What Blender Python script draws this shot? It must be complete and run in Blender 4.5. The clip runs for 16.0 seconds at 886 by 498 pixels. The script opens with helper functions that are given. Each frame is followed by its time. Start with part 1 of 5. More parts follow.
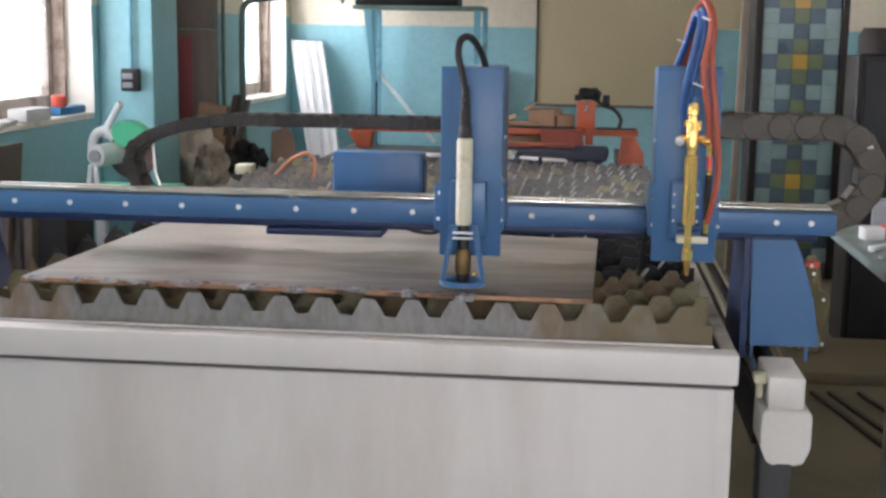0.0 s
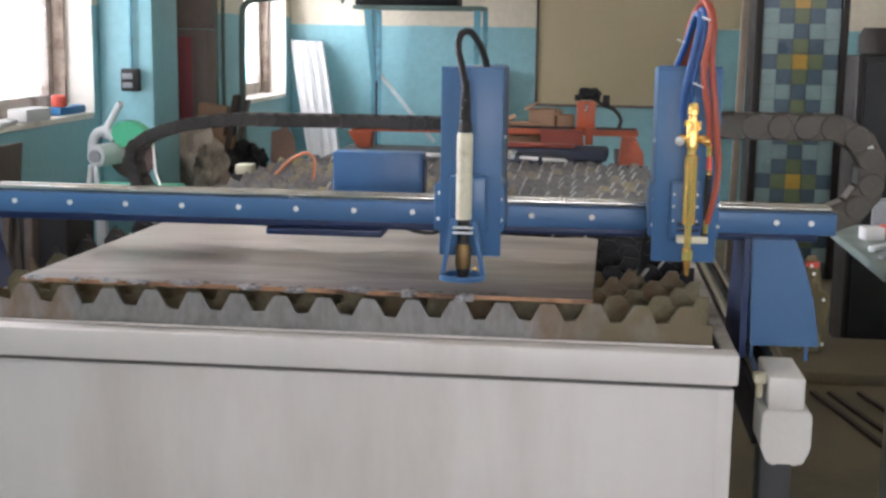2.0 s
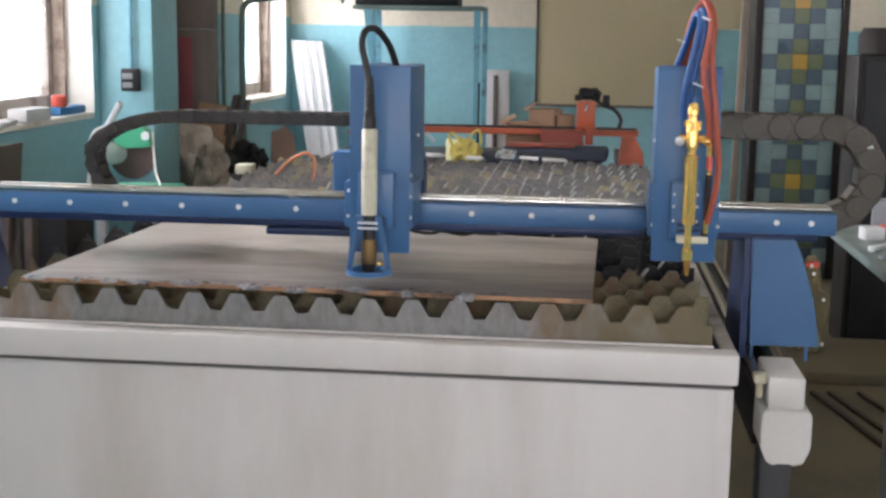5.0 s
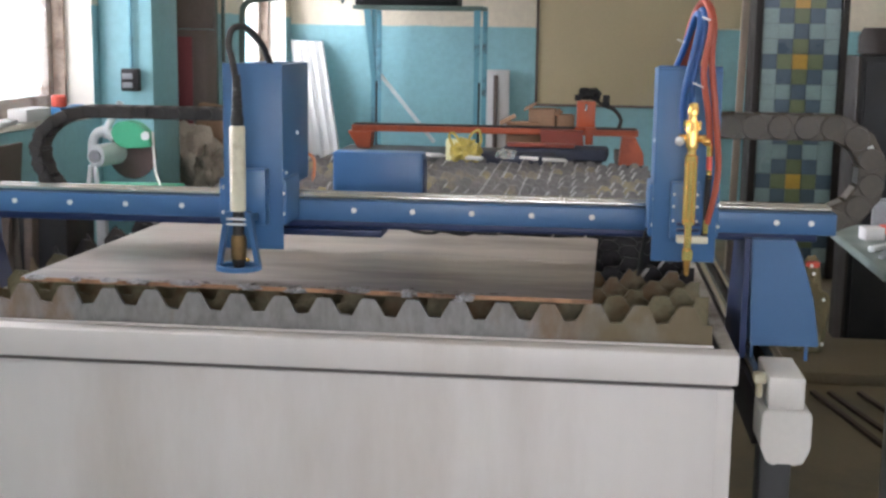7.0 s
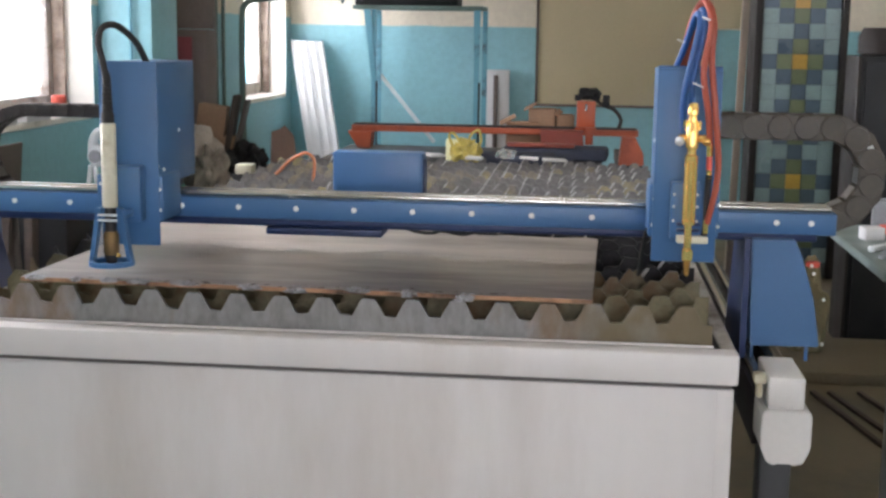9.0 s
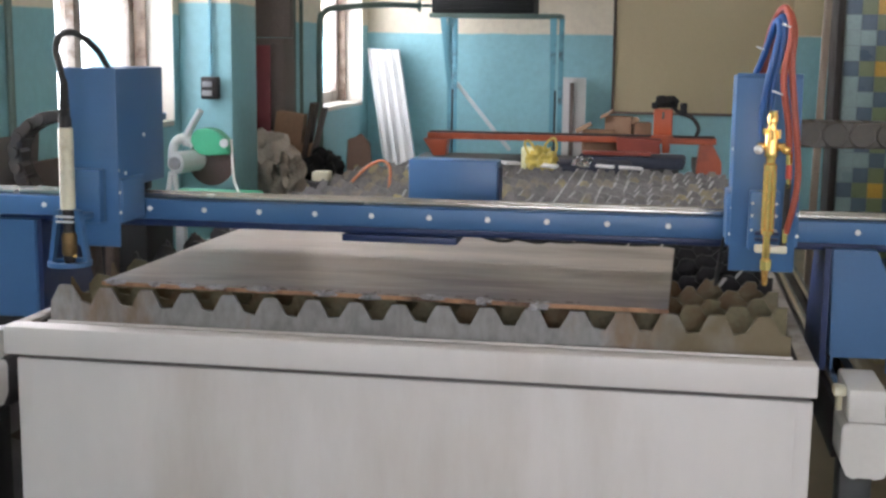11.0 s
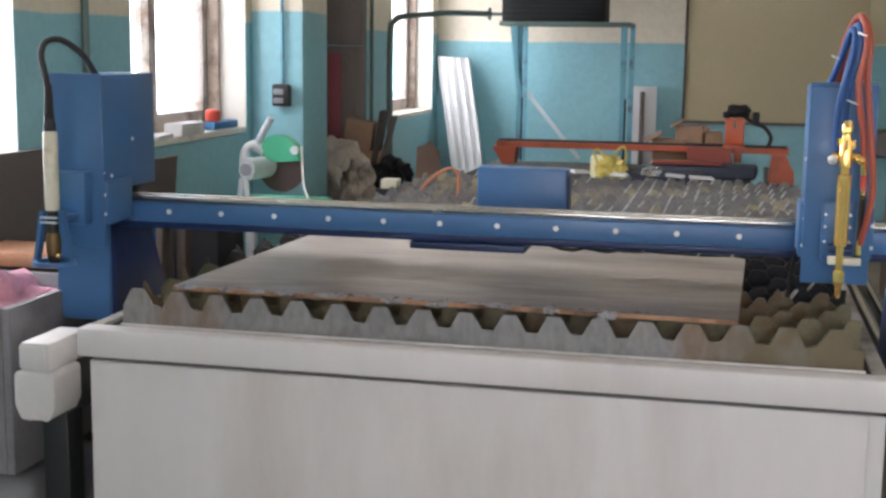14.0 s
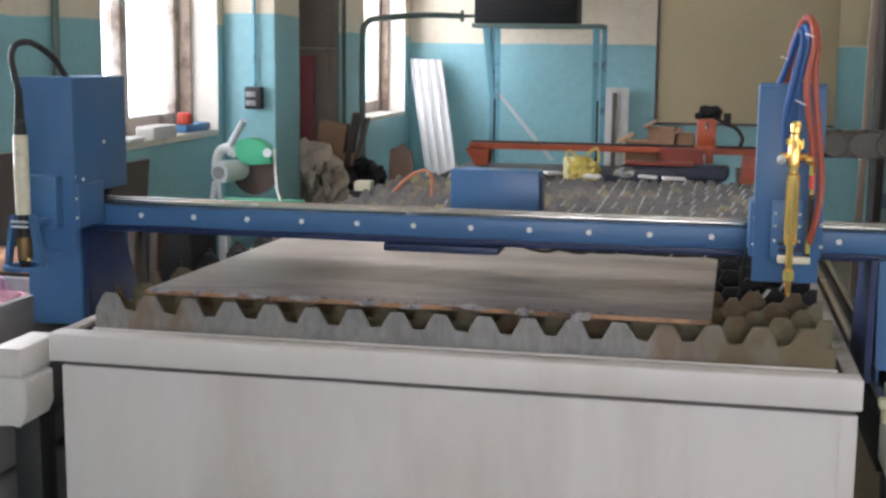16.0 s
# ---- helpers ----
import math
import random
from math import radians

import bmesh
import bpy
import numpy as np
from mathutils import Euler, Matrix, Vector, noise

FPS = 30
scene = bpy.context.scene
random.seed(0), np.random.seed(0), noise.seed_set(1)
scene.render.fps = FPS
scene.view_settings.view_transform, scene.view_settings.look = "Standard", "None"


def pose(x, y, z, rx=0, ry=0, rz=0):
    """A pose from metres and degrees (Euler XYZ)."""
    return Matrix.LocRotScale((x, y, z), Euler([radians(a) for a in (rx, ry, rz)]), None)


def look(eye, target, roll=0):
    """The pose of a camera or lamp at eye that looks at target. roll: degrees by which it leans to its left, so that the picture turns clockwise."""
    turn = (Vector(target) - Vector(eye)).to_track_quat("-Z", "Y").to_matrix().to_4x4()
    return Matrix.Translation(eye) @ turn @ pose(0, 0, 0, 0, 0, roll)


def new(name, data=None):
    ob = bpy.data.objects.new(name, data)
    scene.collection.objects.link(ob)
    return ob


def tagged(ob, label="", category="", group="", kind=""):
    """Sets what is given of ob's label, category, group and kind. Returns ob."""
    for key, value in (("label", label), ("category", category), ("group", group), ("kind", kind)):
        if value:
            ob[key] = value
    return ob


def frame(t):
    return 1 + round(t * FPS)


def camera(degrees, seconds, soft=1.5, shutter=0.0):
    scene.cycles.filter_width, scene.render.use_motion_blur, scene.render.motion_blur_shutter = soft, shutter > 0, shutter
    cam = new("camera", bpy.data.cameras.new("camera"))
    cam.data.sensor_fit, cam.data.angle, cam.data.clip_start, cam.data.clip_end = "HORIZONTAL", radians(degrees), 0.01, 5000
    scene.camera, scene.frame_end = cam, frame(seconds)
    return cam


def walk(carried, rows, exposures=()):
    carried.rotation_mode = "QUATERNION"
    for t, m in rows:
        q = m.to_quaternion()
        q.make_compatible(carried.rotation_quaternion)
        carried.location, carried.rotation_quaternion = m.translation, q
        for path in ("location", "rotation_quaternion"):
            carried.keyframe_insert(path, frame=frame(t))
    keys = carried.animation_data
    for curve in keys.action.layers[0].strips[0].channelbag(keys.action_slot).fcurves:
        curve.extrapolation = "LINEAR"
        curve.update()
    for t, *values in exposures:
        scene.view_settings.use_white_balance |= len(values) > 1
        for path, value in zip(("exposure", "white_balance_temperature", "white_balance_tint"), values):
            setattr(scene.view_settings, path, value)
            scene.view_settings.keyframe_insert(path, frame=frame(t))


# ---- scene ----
EYE = (1.384, -2.476, 1.466)


def aim(yaw, pitch, roll):
    return pose(*EYE, 90 + pitch, 0, yaw) @ pose(0, 0, 0, 0, 0, roll)


cam = camera(38.4, 16.0, soft=2.7)
STILL = (6.289, -9.615, 0.794)
walk(cam, [(t, aim(*a)) for t, a in (
    (0.0, STILL), (8.2, STILL), (9.1, STILL), (9.6, (6.45, -9.61, 0.76)), (10.0, (6.98, -9.56, 0.69)),
    (10.3, (7.66, -9.50, 0.63)), (10.5, (8.292, -9.458, 0.611)), (11.0, (9.705, -9.308, 0.626)), (11.5, (10.786, -9.283, 0.657)),
    (12.0, (11.391, -9.310, 0.723)), (12.5, (11.798, -9.276, 0.752)), (13.0, (12.469, -8.943, 0.748)), (13.5, (12.822, -8.877, 0.763)),
    (14.0, (12.802, -8.984, 0.723)), (14.5, (12.268, -9.058, 0.675)), (15.0, (12.125, -9.047, 0.670)), (15.5, (12.009, -9.019, 0.605)),
    (16.0, (11.606, -8.881, 0.582)))], exposures=((0.0, 0.33), (8.5, 0.33), (11.0, 0.26), (16.0, 0.20)))

# ---- light ----
world = bpy.data.worlds.new("daylight")
scene.world = world
world.use_nodes = True
wn = world.node_tree.nodes
sky = wn.new("ShaderNodeTexSky")
sky.sky_type, sky.sun_disc = "NISHITA", False
sky.sun_elevation, sky.sun_rotation = radians(40), radians(300)
world.node_tree.links.new(sky.outputs[0], wn["Background"].inputs[0])
wn["Background"].inputs[1].default_value = 0.12

sun_data = bpy.data.lights.new("sun", "SUN")
sun_data.energy, sun_data.angle, sun_data.color = 0.8, radians(15), (1, 0.96, 0.9)
sun = new("sun", sun_data)
sun.matrix_world = look((-6, 6, 9), (1, 1, 0))


def window_light(name, x, y, z, sx, sz, target, watts):
    d = bpy.data.lights.new(name, "AREA")
    d.shape, d.size, d.size_y, d.energy, d.color = "RECTANGLE", sx, sz, watts, (0.965, 0.97, 1.09)
    ob = new(name, d)
    ob.matrix_world = look((x, y, z), target)
    return ob


window_light("window_light", -1.34, 2.7, 1.93, 1.17, 1.74, (3, 2.7, 1.93), 38)
window_light("window_light", -1.34, 0.69, 1.93, 1.16, 1.74, (3, 0.69, 1.93), 88)
window_light("window_light", -1.34, 6.53, 1.89, 1.19, 1.8, (3, 6.53, 1.89), 70)
# Lamp of an assumed west window out of view, added for the front's left.
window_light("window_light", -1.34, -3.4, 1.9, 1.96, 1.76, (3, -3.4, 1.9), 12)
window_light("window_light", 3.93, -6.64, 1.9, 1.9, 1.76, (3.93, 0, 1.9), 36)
# Unseen south opening, added to move the front light towards the middle.
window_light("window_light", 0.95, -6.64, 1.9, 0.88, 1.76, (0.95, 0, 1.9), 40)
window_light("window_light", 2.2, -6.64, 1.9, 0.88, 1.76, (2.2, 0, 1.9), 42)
# Fill from an added, unseen east window, for a gradient across the front panel.
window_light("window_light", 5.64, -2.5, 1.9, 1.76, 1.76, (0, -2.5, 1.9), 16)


# ---- materials ----
def lin(r, g, b):
    return tuple(((c / 255 + 0.055) / 1.055) ** 2.4 if c > 10 else c / 255 / 12.92 for c in (r, g, b)) + (1,)


def mat(name, col, rough=0.5, metal=0.0, vary=0.12, scale=6.0, bump=0.0, bscale=80.0, stain=None, stain_scale=2.0, stain_at=0.6, coat=0.0, island=0.0, stretch=None):
    """A painted, plastic or metal surface: base colour with fine and broad variation, an optional stain colour and fine relief."""
    m = bpy.data.materials.new(name)
    m.use_nodes = True
    nt = m.node_tree
    n, l = nt.nodes, nt.links
    b = n["Principled BSDF"]
    b.inputs["Metallic"].default_value = metal
    b.inputs["Coat Weight"].default_value = coat
    tc = n.new("ShaderNodeTexCoord")
    info = n.new("ShaderNodeObjectInfo")
    add = n.new("ShaderNodeVectorMath")
    add.operation = "ADD"
    if stretch:
        mp = n.new("ShaderNodeMapping")
        mp.inputs["Scale"].default_value = stretch
        l.new(tc.outputs["Object"], mp.inputs[0])
        l.new(mp.outputs[0], add.inputs[0])
    else:
        l.new(tc.outputs["Object"], add.inputs[0])
    mul = n.new("ShaderNodeMath")
    mul.operation, mul.inputs[1].default_value = "MULTIPLY", 17.0
    l.new(info.outputs["Random"], mul.inputs[0])
    l.new(mul.outputs[0], add.inputs[1])
    big = n.new("ShaderNodeTexNoise")
    big.inputs["Scale"].default_value, big.inputs["Detail"].default_value = scale, 5
    l.new(add.outputs[0], big.inputs["Vector"])
    fine = n.new("ShaderNodeTexNoise")
    fine.inputs["Scale"].default_value, fine.inputs["Detail"].default_value = bscale, 3
    l.new(add.outputs[0], fine.inputs["Vector"])
    sm = n.new("ShaderNodeMath")
    sm.operation = "ADD"
    l.new(big.outputs[0], sm.inputs[0])
    l.new(fine.outputs[0], sm.inputs[1])
    rng = n.new("ShaderNodeMapRange")
    rng.inputs[1].default_value, rng.inputs[2].default_value = 0.6, 1.4
    rng.inputs[3].default_value, rng.inputs[4].default_value = 1 - vary, 1 + vary
    l.new(sm.outputs[0], rng.inputs[0])
    hue = n.new("ShaderNodeHueSaturation")
    hue.inputs["Color"].default_value = col
    out_v = rng.outputs[0]
    if island:
        geo = n.new("ShaderNodeNewGeometry")
        r2 = n.new("ShaderNodeMapRange")
        r2.inputs[3].default_value, r2.inputs[4].default_value = 1 - island, 1 + island
        l.new(geo.outputs["Random Per Island"], r2.inputs[0])
        m2 = n.new("ShaderNodeMath")
        m2.operation = "MULTIPLY"
        l.new(out_v, m2.inputs[0])
        l.new(r2.outputs[0], m2.inputs[1])
        out_v = m2.outputs[0]
    l.new(out_v, hue.inputs["Value"])
    colour = hue.outputs[0]
    if stain:
        st = n.new("ShaderNodeTexNoise")
        st.inputs["Scale"].default_value, st.inputs["Detail"].default_value, st.inputs["Roughness"].default_value = stain_scale, 7, 0.65
        l.new(add.outputs[0], st.inputs["Vector"])
        sr = n.new("ShaderNodeMapRange")
        sr.inputs[1].default_value, sr.inputs[2].default_value = stain_at - 0.08, stain_at + 0.1
        l.new(st.outputs[0], sr.inputs[0])
        mx = n.new("ShaderNodeMix")
        mx.data_type = "RGBA"
        l.new(sr.outputs[0], mx.inputs["Factor"])
        l.new(colour, mx.inputs["A"])
        mx.inputs["B"].default_value = stain
        colour = mx.outputs["Result"]
    l.new(colour, b.inputs["Base Color"])
    rr = n.new("ShaderNodeMapRange")
    rr.inputs[1].default_value, rr.inputs[2].default_value = 0.3, 0.7
    rr.inputs[3].default_value, rr.inputs[4].default_value = max(0.03, rough - 0.08), min(1, rough + 0.08)
    l.new(big.outputs[0], rr.inputs[0])
    l.new(rr.outputs[0], b.inputs["Roughness"])
    if bump:
        bp = n.new("ShaderNodeBump")
        bp.inputs["Strength"].default_value, bp.inputs["Distance"].default_value = bump, 0.004
        l.new(fine.outputs[0], bp.inputs["Height"])
        l.new(bp.outputs[0], b.inputs["Normal"])
    return m


def two_tone_wall(name, low, high, split):
    """Oil-painted dado below, limewash above, with a wavering border and stains."""
    m = mat(name, low, 0.45, vary=0.1, scale=1.6, bump=0.25, bscale=30)
    nt = m.node_tree
    n, l = nt.nodes, nt.links
    hue = next(k for k in n if k.type == "HUE_SAT")
    geo = n.new("ShaderNodeNewGeometry")
    sep = n.new("ShaderNodeSeparateXYZ")
    l.new(geo.outputs["Position"], sep.inputs[0])
    wob = n.new("ShaderNodeTexNoise")
    wob.inputs["Scale"].default_value = 4
    l.new(geo.outputs["Position"], wob.inputs["Vector"])
    ma = n.new("ShaderNodeMath")
    ma.operation, ma.inputs[1].default_value = "MULTIPLY_ADD", 0.02
    l.new(wob.outputs[0], ma.inputs[0])
    l.new(sep.outputs["Z"], ma.inputs[2])
    step = n.new("ShaderNodeMapRange")
    step.inputs[1].default_value, step.inputs[2].default_value = split + 0.006, split + 0.014
    l.new(ma.outputs[0], step.inputs[0])
    mx = n.new("ShaderNodeMix")
    mx.data_type = "RGBA"
    mx.inputs["A"].default_value, mx.inputs["B"].default_value = low, high
    l.new(step.outputs[0], mx.inputs["Factor"])
    l.new(mx.outputs["Result"], hue.inputs["Color"])
    return m


def glow(name, col, strength):
    m = bpy.data.materials.new(name)
    m.use_nodes = True
    b = m.node_tree.nodes["Principled BSDF"]
    b.inputs["Base Color"].default_value = (0, 0, 0, 1)
    b.inputs["Emission Color"].default_value = col
    b.inputs["Emission Strength"].default_value = strength
    return m


def clear(name, col, rough=0.05):
    m = bpy.data.materials.new(name)
    m.use_nodes = True
    b = m.node_tree.nodes["Principled BSDF"]
    b.inputs["Base Color"].default_value = col
    b.inputs["Roughness"].default_value = rough
    b.inputs["Transmission Weight"].default_value = 1.0
    return m


BLUE = mat("blue_enamel", lin(60, 101, 143), 0.4, vary=0.05, scale=3, bump=0.04, bscale=220, coat=0.08)
# Darker copy of the blue; puts shade into the beam's underside and side faces.
DARK_BLUE = mat("dark_and_shaded_blue", lin(22, 42, 84), 0.45, vary=0.08)
CREAM = mat("cream_powder_coat", lin(212, 206, 201), 0.5, vary=0.03, scale=1.6, bump=0.03, bscale=22, stain=lin(197, 189, 181), stain_scale=1.5, stain_at=0.58, stretch=(1.3, 1, 0.3))
# Rim cream greyed to carry the gantry's shade, with worn blotches over it.
RIM_WORN_SHADED = mat("shaded_worn_rim_paint", lin(158, 151, 142), 0.5, vary=0.15, scale=6, stain=lin(104, 94, 80), stain_scale=7, stain_at=0.56)
CREAM_BOX = mat("cream_box_paint", lin(202, 198, 192), 0.45, vary=0.04)
STEEL = mat("ground_steel", lin(182, 178, 170), 0.22, 0.9, vary=0.08)
SLAT = mat("rusty_slat", lin(136, 133, 130), 0.48, 0.25, vary=0.3, scale=8, bump=0.2, stain=lin(120, 88, 48), stain_scale=4, stain_at=0.575, stretch=(1, 1, 0.45))
SLAT_RUST = mat("olive_rusted_slat", lin(104, 96, 70), 0.55, 0.15, vary=0.32, scale=11, bump=0.35, stain=lin(92, 66, 34), stain_scale=9, stain_at=0.55)
BURNT_EDGE = mat("burnt_cut_edge", lin(60, 56, 54), 0.4, 0.5, vary=0.5, scale=30)
# Pale tone for glints painted on the slat teeth.
PAINTED_GLINT = mat("painted_glint", lin(196, 192, 186), 0.35, 0.6, vary=0.3, scale=25)
SLAT_BURNT = mat("burnt_slat", lin(42, 40, 41), 0.55, 0.3, vary=0.3, scale=14, bump=0.5, stain=lin(78, 70, 56), stain_scale=6, stain_at=0.7)
# Far slats: lighter base stands for window reflection; the cream stain is ash.
SLAT_ASH_LIT = mat("lit_ash_dusted_slat", lin(124, 120, 117), 0.45, 0.35, vary=0.4, scale=9, bump=0.3, stain=lin(190, 174, 126), stain_scale=2.6, stain_at=0.59)
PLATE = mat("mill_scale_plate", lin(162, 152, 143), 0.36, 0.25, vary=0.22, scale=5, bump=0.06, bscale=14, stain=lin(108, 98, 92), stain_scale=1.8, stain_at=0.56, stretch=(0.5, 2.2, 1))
RUST_EDGE = mat("rusty_cut_edge", lin(166, 126, 96), 0.6, 0.2, vary=0.25, scale=12, bump=0.3, stain=lin(70, 52, 44), stain_scale=8, stain_at=0.55)
SCORCH = mat("scorched_steel", lin(92, 80, 74), 0.55, 0.35, vary=0.3, scale=20, bump=0.3)
SLAG = mat("pale_slag", lin(150, 148, 150), 0.35, 0.3, vary=0.35, scale=40, bump=0.4, stain=lin(86, 72, 64), stain_scale=30, stain_at=0.58)
TRAY_DARK = mat("dark_tray_steel", lin(48, 44, 40), 0.7, 0.2, vary=0.3, scale=9, bump=0.3)
# Grey that stands for the shadow in the gap under the rim.
GAP_SHADE = mat("gap_shade_grey", lin(104, 99, 95), 0.6, vary=0.1)
BLACK = mat("black_plastic", lin(34, 33, 32), 0.5, vary=0.15)
CHAIN = mat("chain_plastic", lin(50, 44, 40), 0.55, vary=0.15, scale=30)
CHAIN_TAN = mat("worn_chain_plastic", lin(68, 60, 48), 0.5, vary=0.22, scale=24)
CHAIN_DARK = mat("shiny_chain_plastic", lin(50, 45, 38), 0.45, vary=0.15, scale=30)
RUBBER = mat("rubber", lin(44, 42, 42), 0.6, vary=0.1)
BRASS = mat("brass", (1.0, 0.62, 0.20, 1), 0.16, 0.82, vary=0.06)
IVORY = mat("ivory_plastic", lin(206, 200, 176), 0.42, vary=0.05, stain=lin(150, 138, 104), stain_scale=12, stain_at=0.62)
HOSE_RED = mat("red_rubber_hose", lin(158, 72, 50), 0.45, vary=0.08)
HOSE_BLUE = mat("blue_rubber_hose", lin(38, 82, 138), 0.45, vary=0.08)
WHITE = mat("white_plastic", lin(225, 225, 220), 0.5, vary=0.03)
ORANGE = mat("orange_enamel", lin(172, 80, 46), 0.42, vary=0.1, stain=lin(120, 50, 30), stain_scale=5)
WALL = two_tone_wall("painted_wall", lin(138, 186, 193), lin(220, 208, 186), 1.52)
WALL_WEST = two_tone_wall("painted_wall_west", lin(138, 186, 193), lin(220, 208, 186), 1.57)
WALL_PILLAR = two_tone_wall("painted_pillar", lin(138, 186, 193), lin(220, 208, 186), 1.625)
REVEAL = mat("limewashed_reveal", lin(226, 220, 208), 0.8, vary=0.06, scale=3, bump=0.3, bscale=25, stain=lin(150, 136, 120), stain_scale=3, stain_at=0.66)
FLOOR = mat("worn_concrete", lin(110, 98, 76), 0.6, vary=0.15, scale=2, bump=0.2, stain=lin(84, 76, 62), stain_scale=1.1, stain_at=0.55)
CEIL = mat("whitewashed_ceiling", lin(205, 200, 188), 0.8, vary=0.05, scale=1.5)
FRAME_WOOD = mat("old_window_paint", lin(196, 186, 176), 0.55, vary=0.12, stain=lin(110, 84, 62), stain_scale=6, stain_at=0.58)
BROWN_WOOD = mat("bare_brown_wood", lin(74, 61, 52), 0.65, vary=0.25, scale=12, bump=0.2)
SPECKLED = mat("peeling_wood_strip", lin(176, 158, 142), 0.65, vary=0.2, scale=14, bump=0.3, stain=lin(112, 94, 82), stain_scale=9, stain_at=0.56)
BOARD = mat("hardboard_panel", lin(190, 176, 142), 0.6, vary=0.05, scale=1.5)
TEAL_STEEL = mat("teal_steel_paint", lin(104, 160, 176), 0.45, vary=0.12, stain=lin(80, 100, 104), stain_scale=7)
GREEN_STEEL = mat("green_grey_steel", lin(92, 110, 102), 0.5, vary=0.15)
DARK_STEEL = mat("dark_steel", lin(52, 50, 50), 0.5, 0.5, vary=0.2)
OUTSIDE = glow("bright_haze", (1.0, 1.0, 1.0, 1), 1.6)


def front_band(m):
    """Noisy dark brown band, strongest at the sheet's front edge and fading backwards."""
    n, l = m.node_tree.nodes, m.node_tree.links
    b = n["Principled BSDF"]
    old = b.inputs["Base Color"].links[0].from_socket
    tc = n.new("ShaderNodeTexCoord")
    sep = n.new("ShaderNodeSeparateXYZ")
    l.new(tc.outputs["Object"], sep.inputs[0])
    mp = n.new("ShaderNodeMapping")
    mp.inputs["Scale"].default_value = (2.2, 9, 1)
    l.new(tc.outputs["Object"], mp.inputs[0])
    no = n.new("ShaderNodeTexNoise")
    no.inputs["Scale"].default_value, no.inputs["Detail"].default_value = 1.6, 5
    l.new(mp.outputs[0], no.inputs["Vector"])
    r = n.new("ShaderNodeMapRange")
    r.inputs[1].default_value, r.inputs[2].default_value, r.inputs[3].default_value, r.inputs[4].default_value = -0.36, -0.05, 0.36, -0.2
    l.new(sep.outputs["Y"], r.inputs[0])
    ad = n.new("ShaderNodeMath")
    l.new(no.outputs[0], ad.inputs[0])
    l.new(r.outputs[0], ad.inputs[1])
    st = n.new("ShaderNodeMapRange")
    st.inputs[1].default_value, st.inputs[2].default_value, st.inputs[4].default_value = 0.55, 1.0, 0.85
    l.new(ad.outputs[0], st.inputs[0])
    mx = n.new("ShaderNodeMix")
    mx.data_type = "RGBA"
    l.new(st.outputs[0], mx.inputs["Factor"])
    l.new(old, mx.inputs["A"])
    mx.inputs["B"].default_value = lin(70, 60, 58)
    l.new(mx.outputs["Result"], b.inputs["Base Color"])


front_band(PLATE)


def olive_end(m):
    """Olive rust towards the strip's right end; also darkens it for weaker light there."""
    n, l = m.node_tree.nodes, m.node_tree.links
    b = n["Principled BSDF"]
    old = b.inputs["Base Color"].links[0].from_socket
    tc = n.new("ShaderNodeTexCoord")
    sep = n.new("ShaderNodeSeparateXYZ")
    l.new(tc.outputs["Object"], sep.inputs[0])
    no = n.new("ShaderNodeTexNoise")
    no.inputs["Scale"].default_value, no.inputs["Detail"].default_value = 7, 5
    l.new(tc.outputs["Object"], no.inputs["Vector"])
    r = n.new("ShaderNodeMapRange")
    r.inputs[1].default_value, r.inputs[2].default_value, r.inputs[3].default_value, r.inputs[4].default_value = 0.25, 0.7, -0.25, 0.4
    l.new(sep.outputs["X"], r.inputs[0])
    ad = n.new("ShaderNodeMath")
    l.new(no.outputs[0], ad.inputs[0])
    l.new(r.outputs[0], ad.inputs[1])
    st = n.new("ShaderNodeMapRange")
    st.inputs[1].default_value, st.inputs[2].default_value, st.inputs[4].default_value = 0.42, 0.85, 0.9
    l.new(ad.outputs[0], st.inputs[0])
    mx = n.new("ShaderNodeMix")
    mx.data_type = "RGBA"
    l.new(st.outputs[0], mx.inputs["Factor"])
    l.new(old, mx.inputs["A"])
    mx.inputs["B"].default_value = lin(100, 86, 56)
    l.new(mx.outputs["Result"], b.inputs["Base Color"])


olive_end(SLAT)


# ---- mesh helpers ----
def box(bm, x0, x1, y0, y1, z0, z1, bevel=0.0, seg=2):
    m = Matrix.LocRotScale(((x0 + x1) / 2, (y0 + y1) / 2, (z0 + z1) / 2), None, (x1 - x0, y1 - y0, z1 - z0))
    r = bmesh.ops.create_cube(bm, size=1, matrix=m)
    if bevel:
        es = {e for v in r["verts"] for e in v.link_edges}
        bmesh.ops.bevel(bm, geom=list(es), offset=bevel, segments=seg, affect="EDGES", profile=0.5)
    return bm


def tube(bm, a, b, r, r2=None, seg=20):
    a, b = Vector(a), Vector(b)
    d = b - a
    m = Matrix.Translation((a + b) / 2) @ d.to_track_quat("Z", "Y").to_matrix().to_4x4()
    bmesh.ops.create_cone(bm, cap_ends=True, segments=seg, radius1=r, radius2=r if r2 is None else r2, depth=d.length, matrix=m)
    return bm


def ball(bm, c, r, sx=1, sy=1, sz=1, seg=14):
    bmesh.ops.create_uvsphere(bm, u_segments=seg, v_segments=seg // 2 + 2, radius=r, matrix=Matrix.LocRotScale(c, None, (sx, sy, sz)))
    return bm


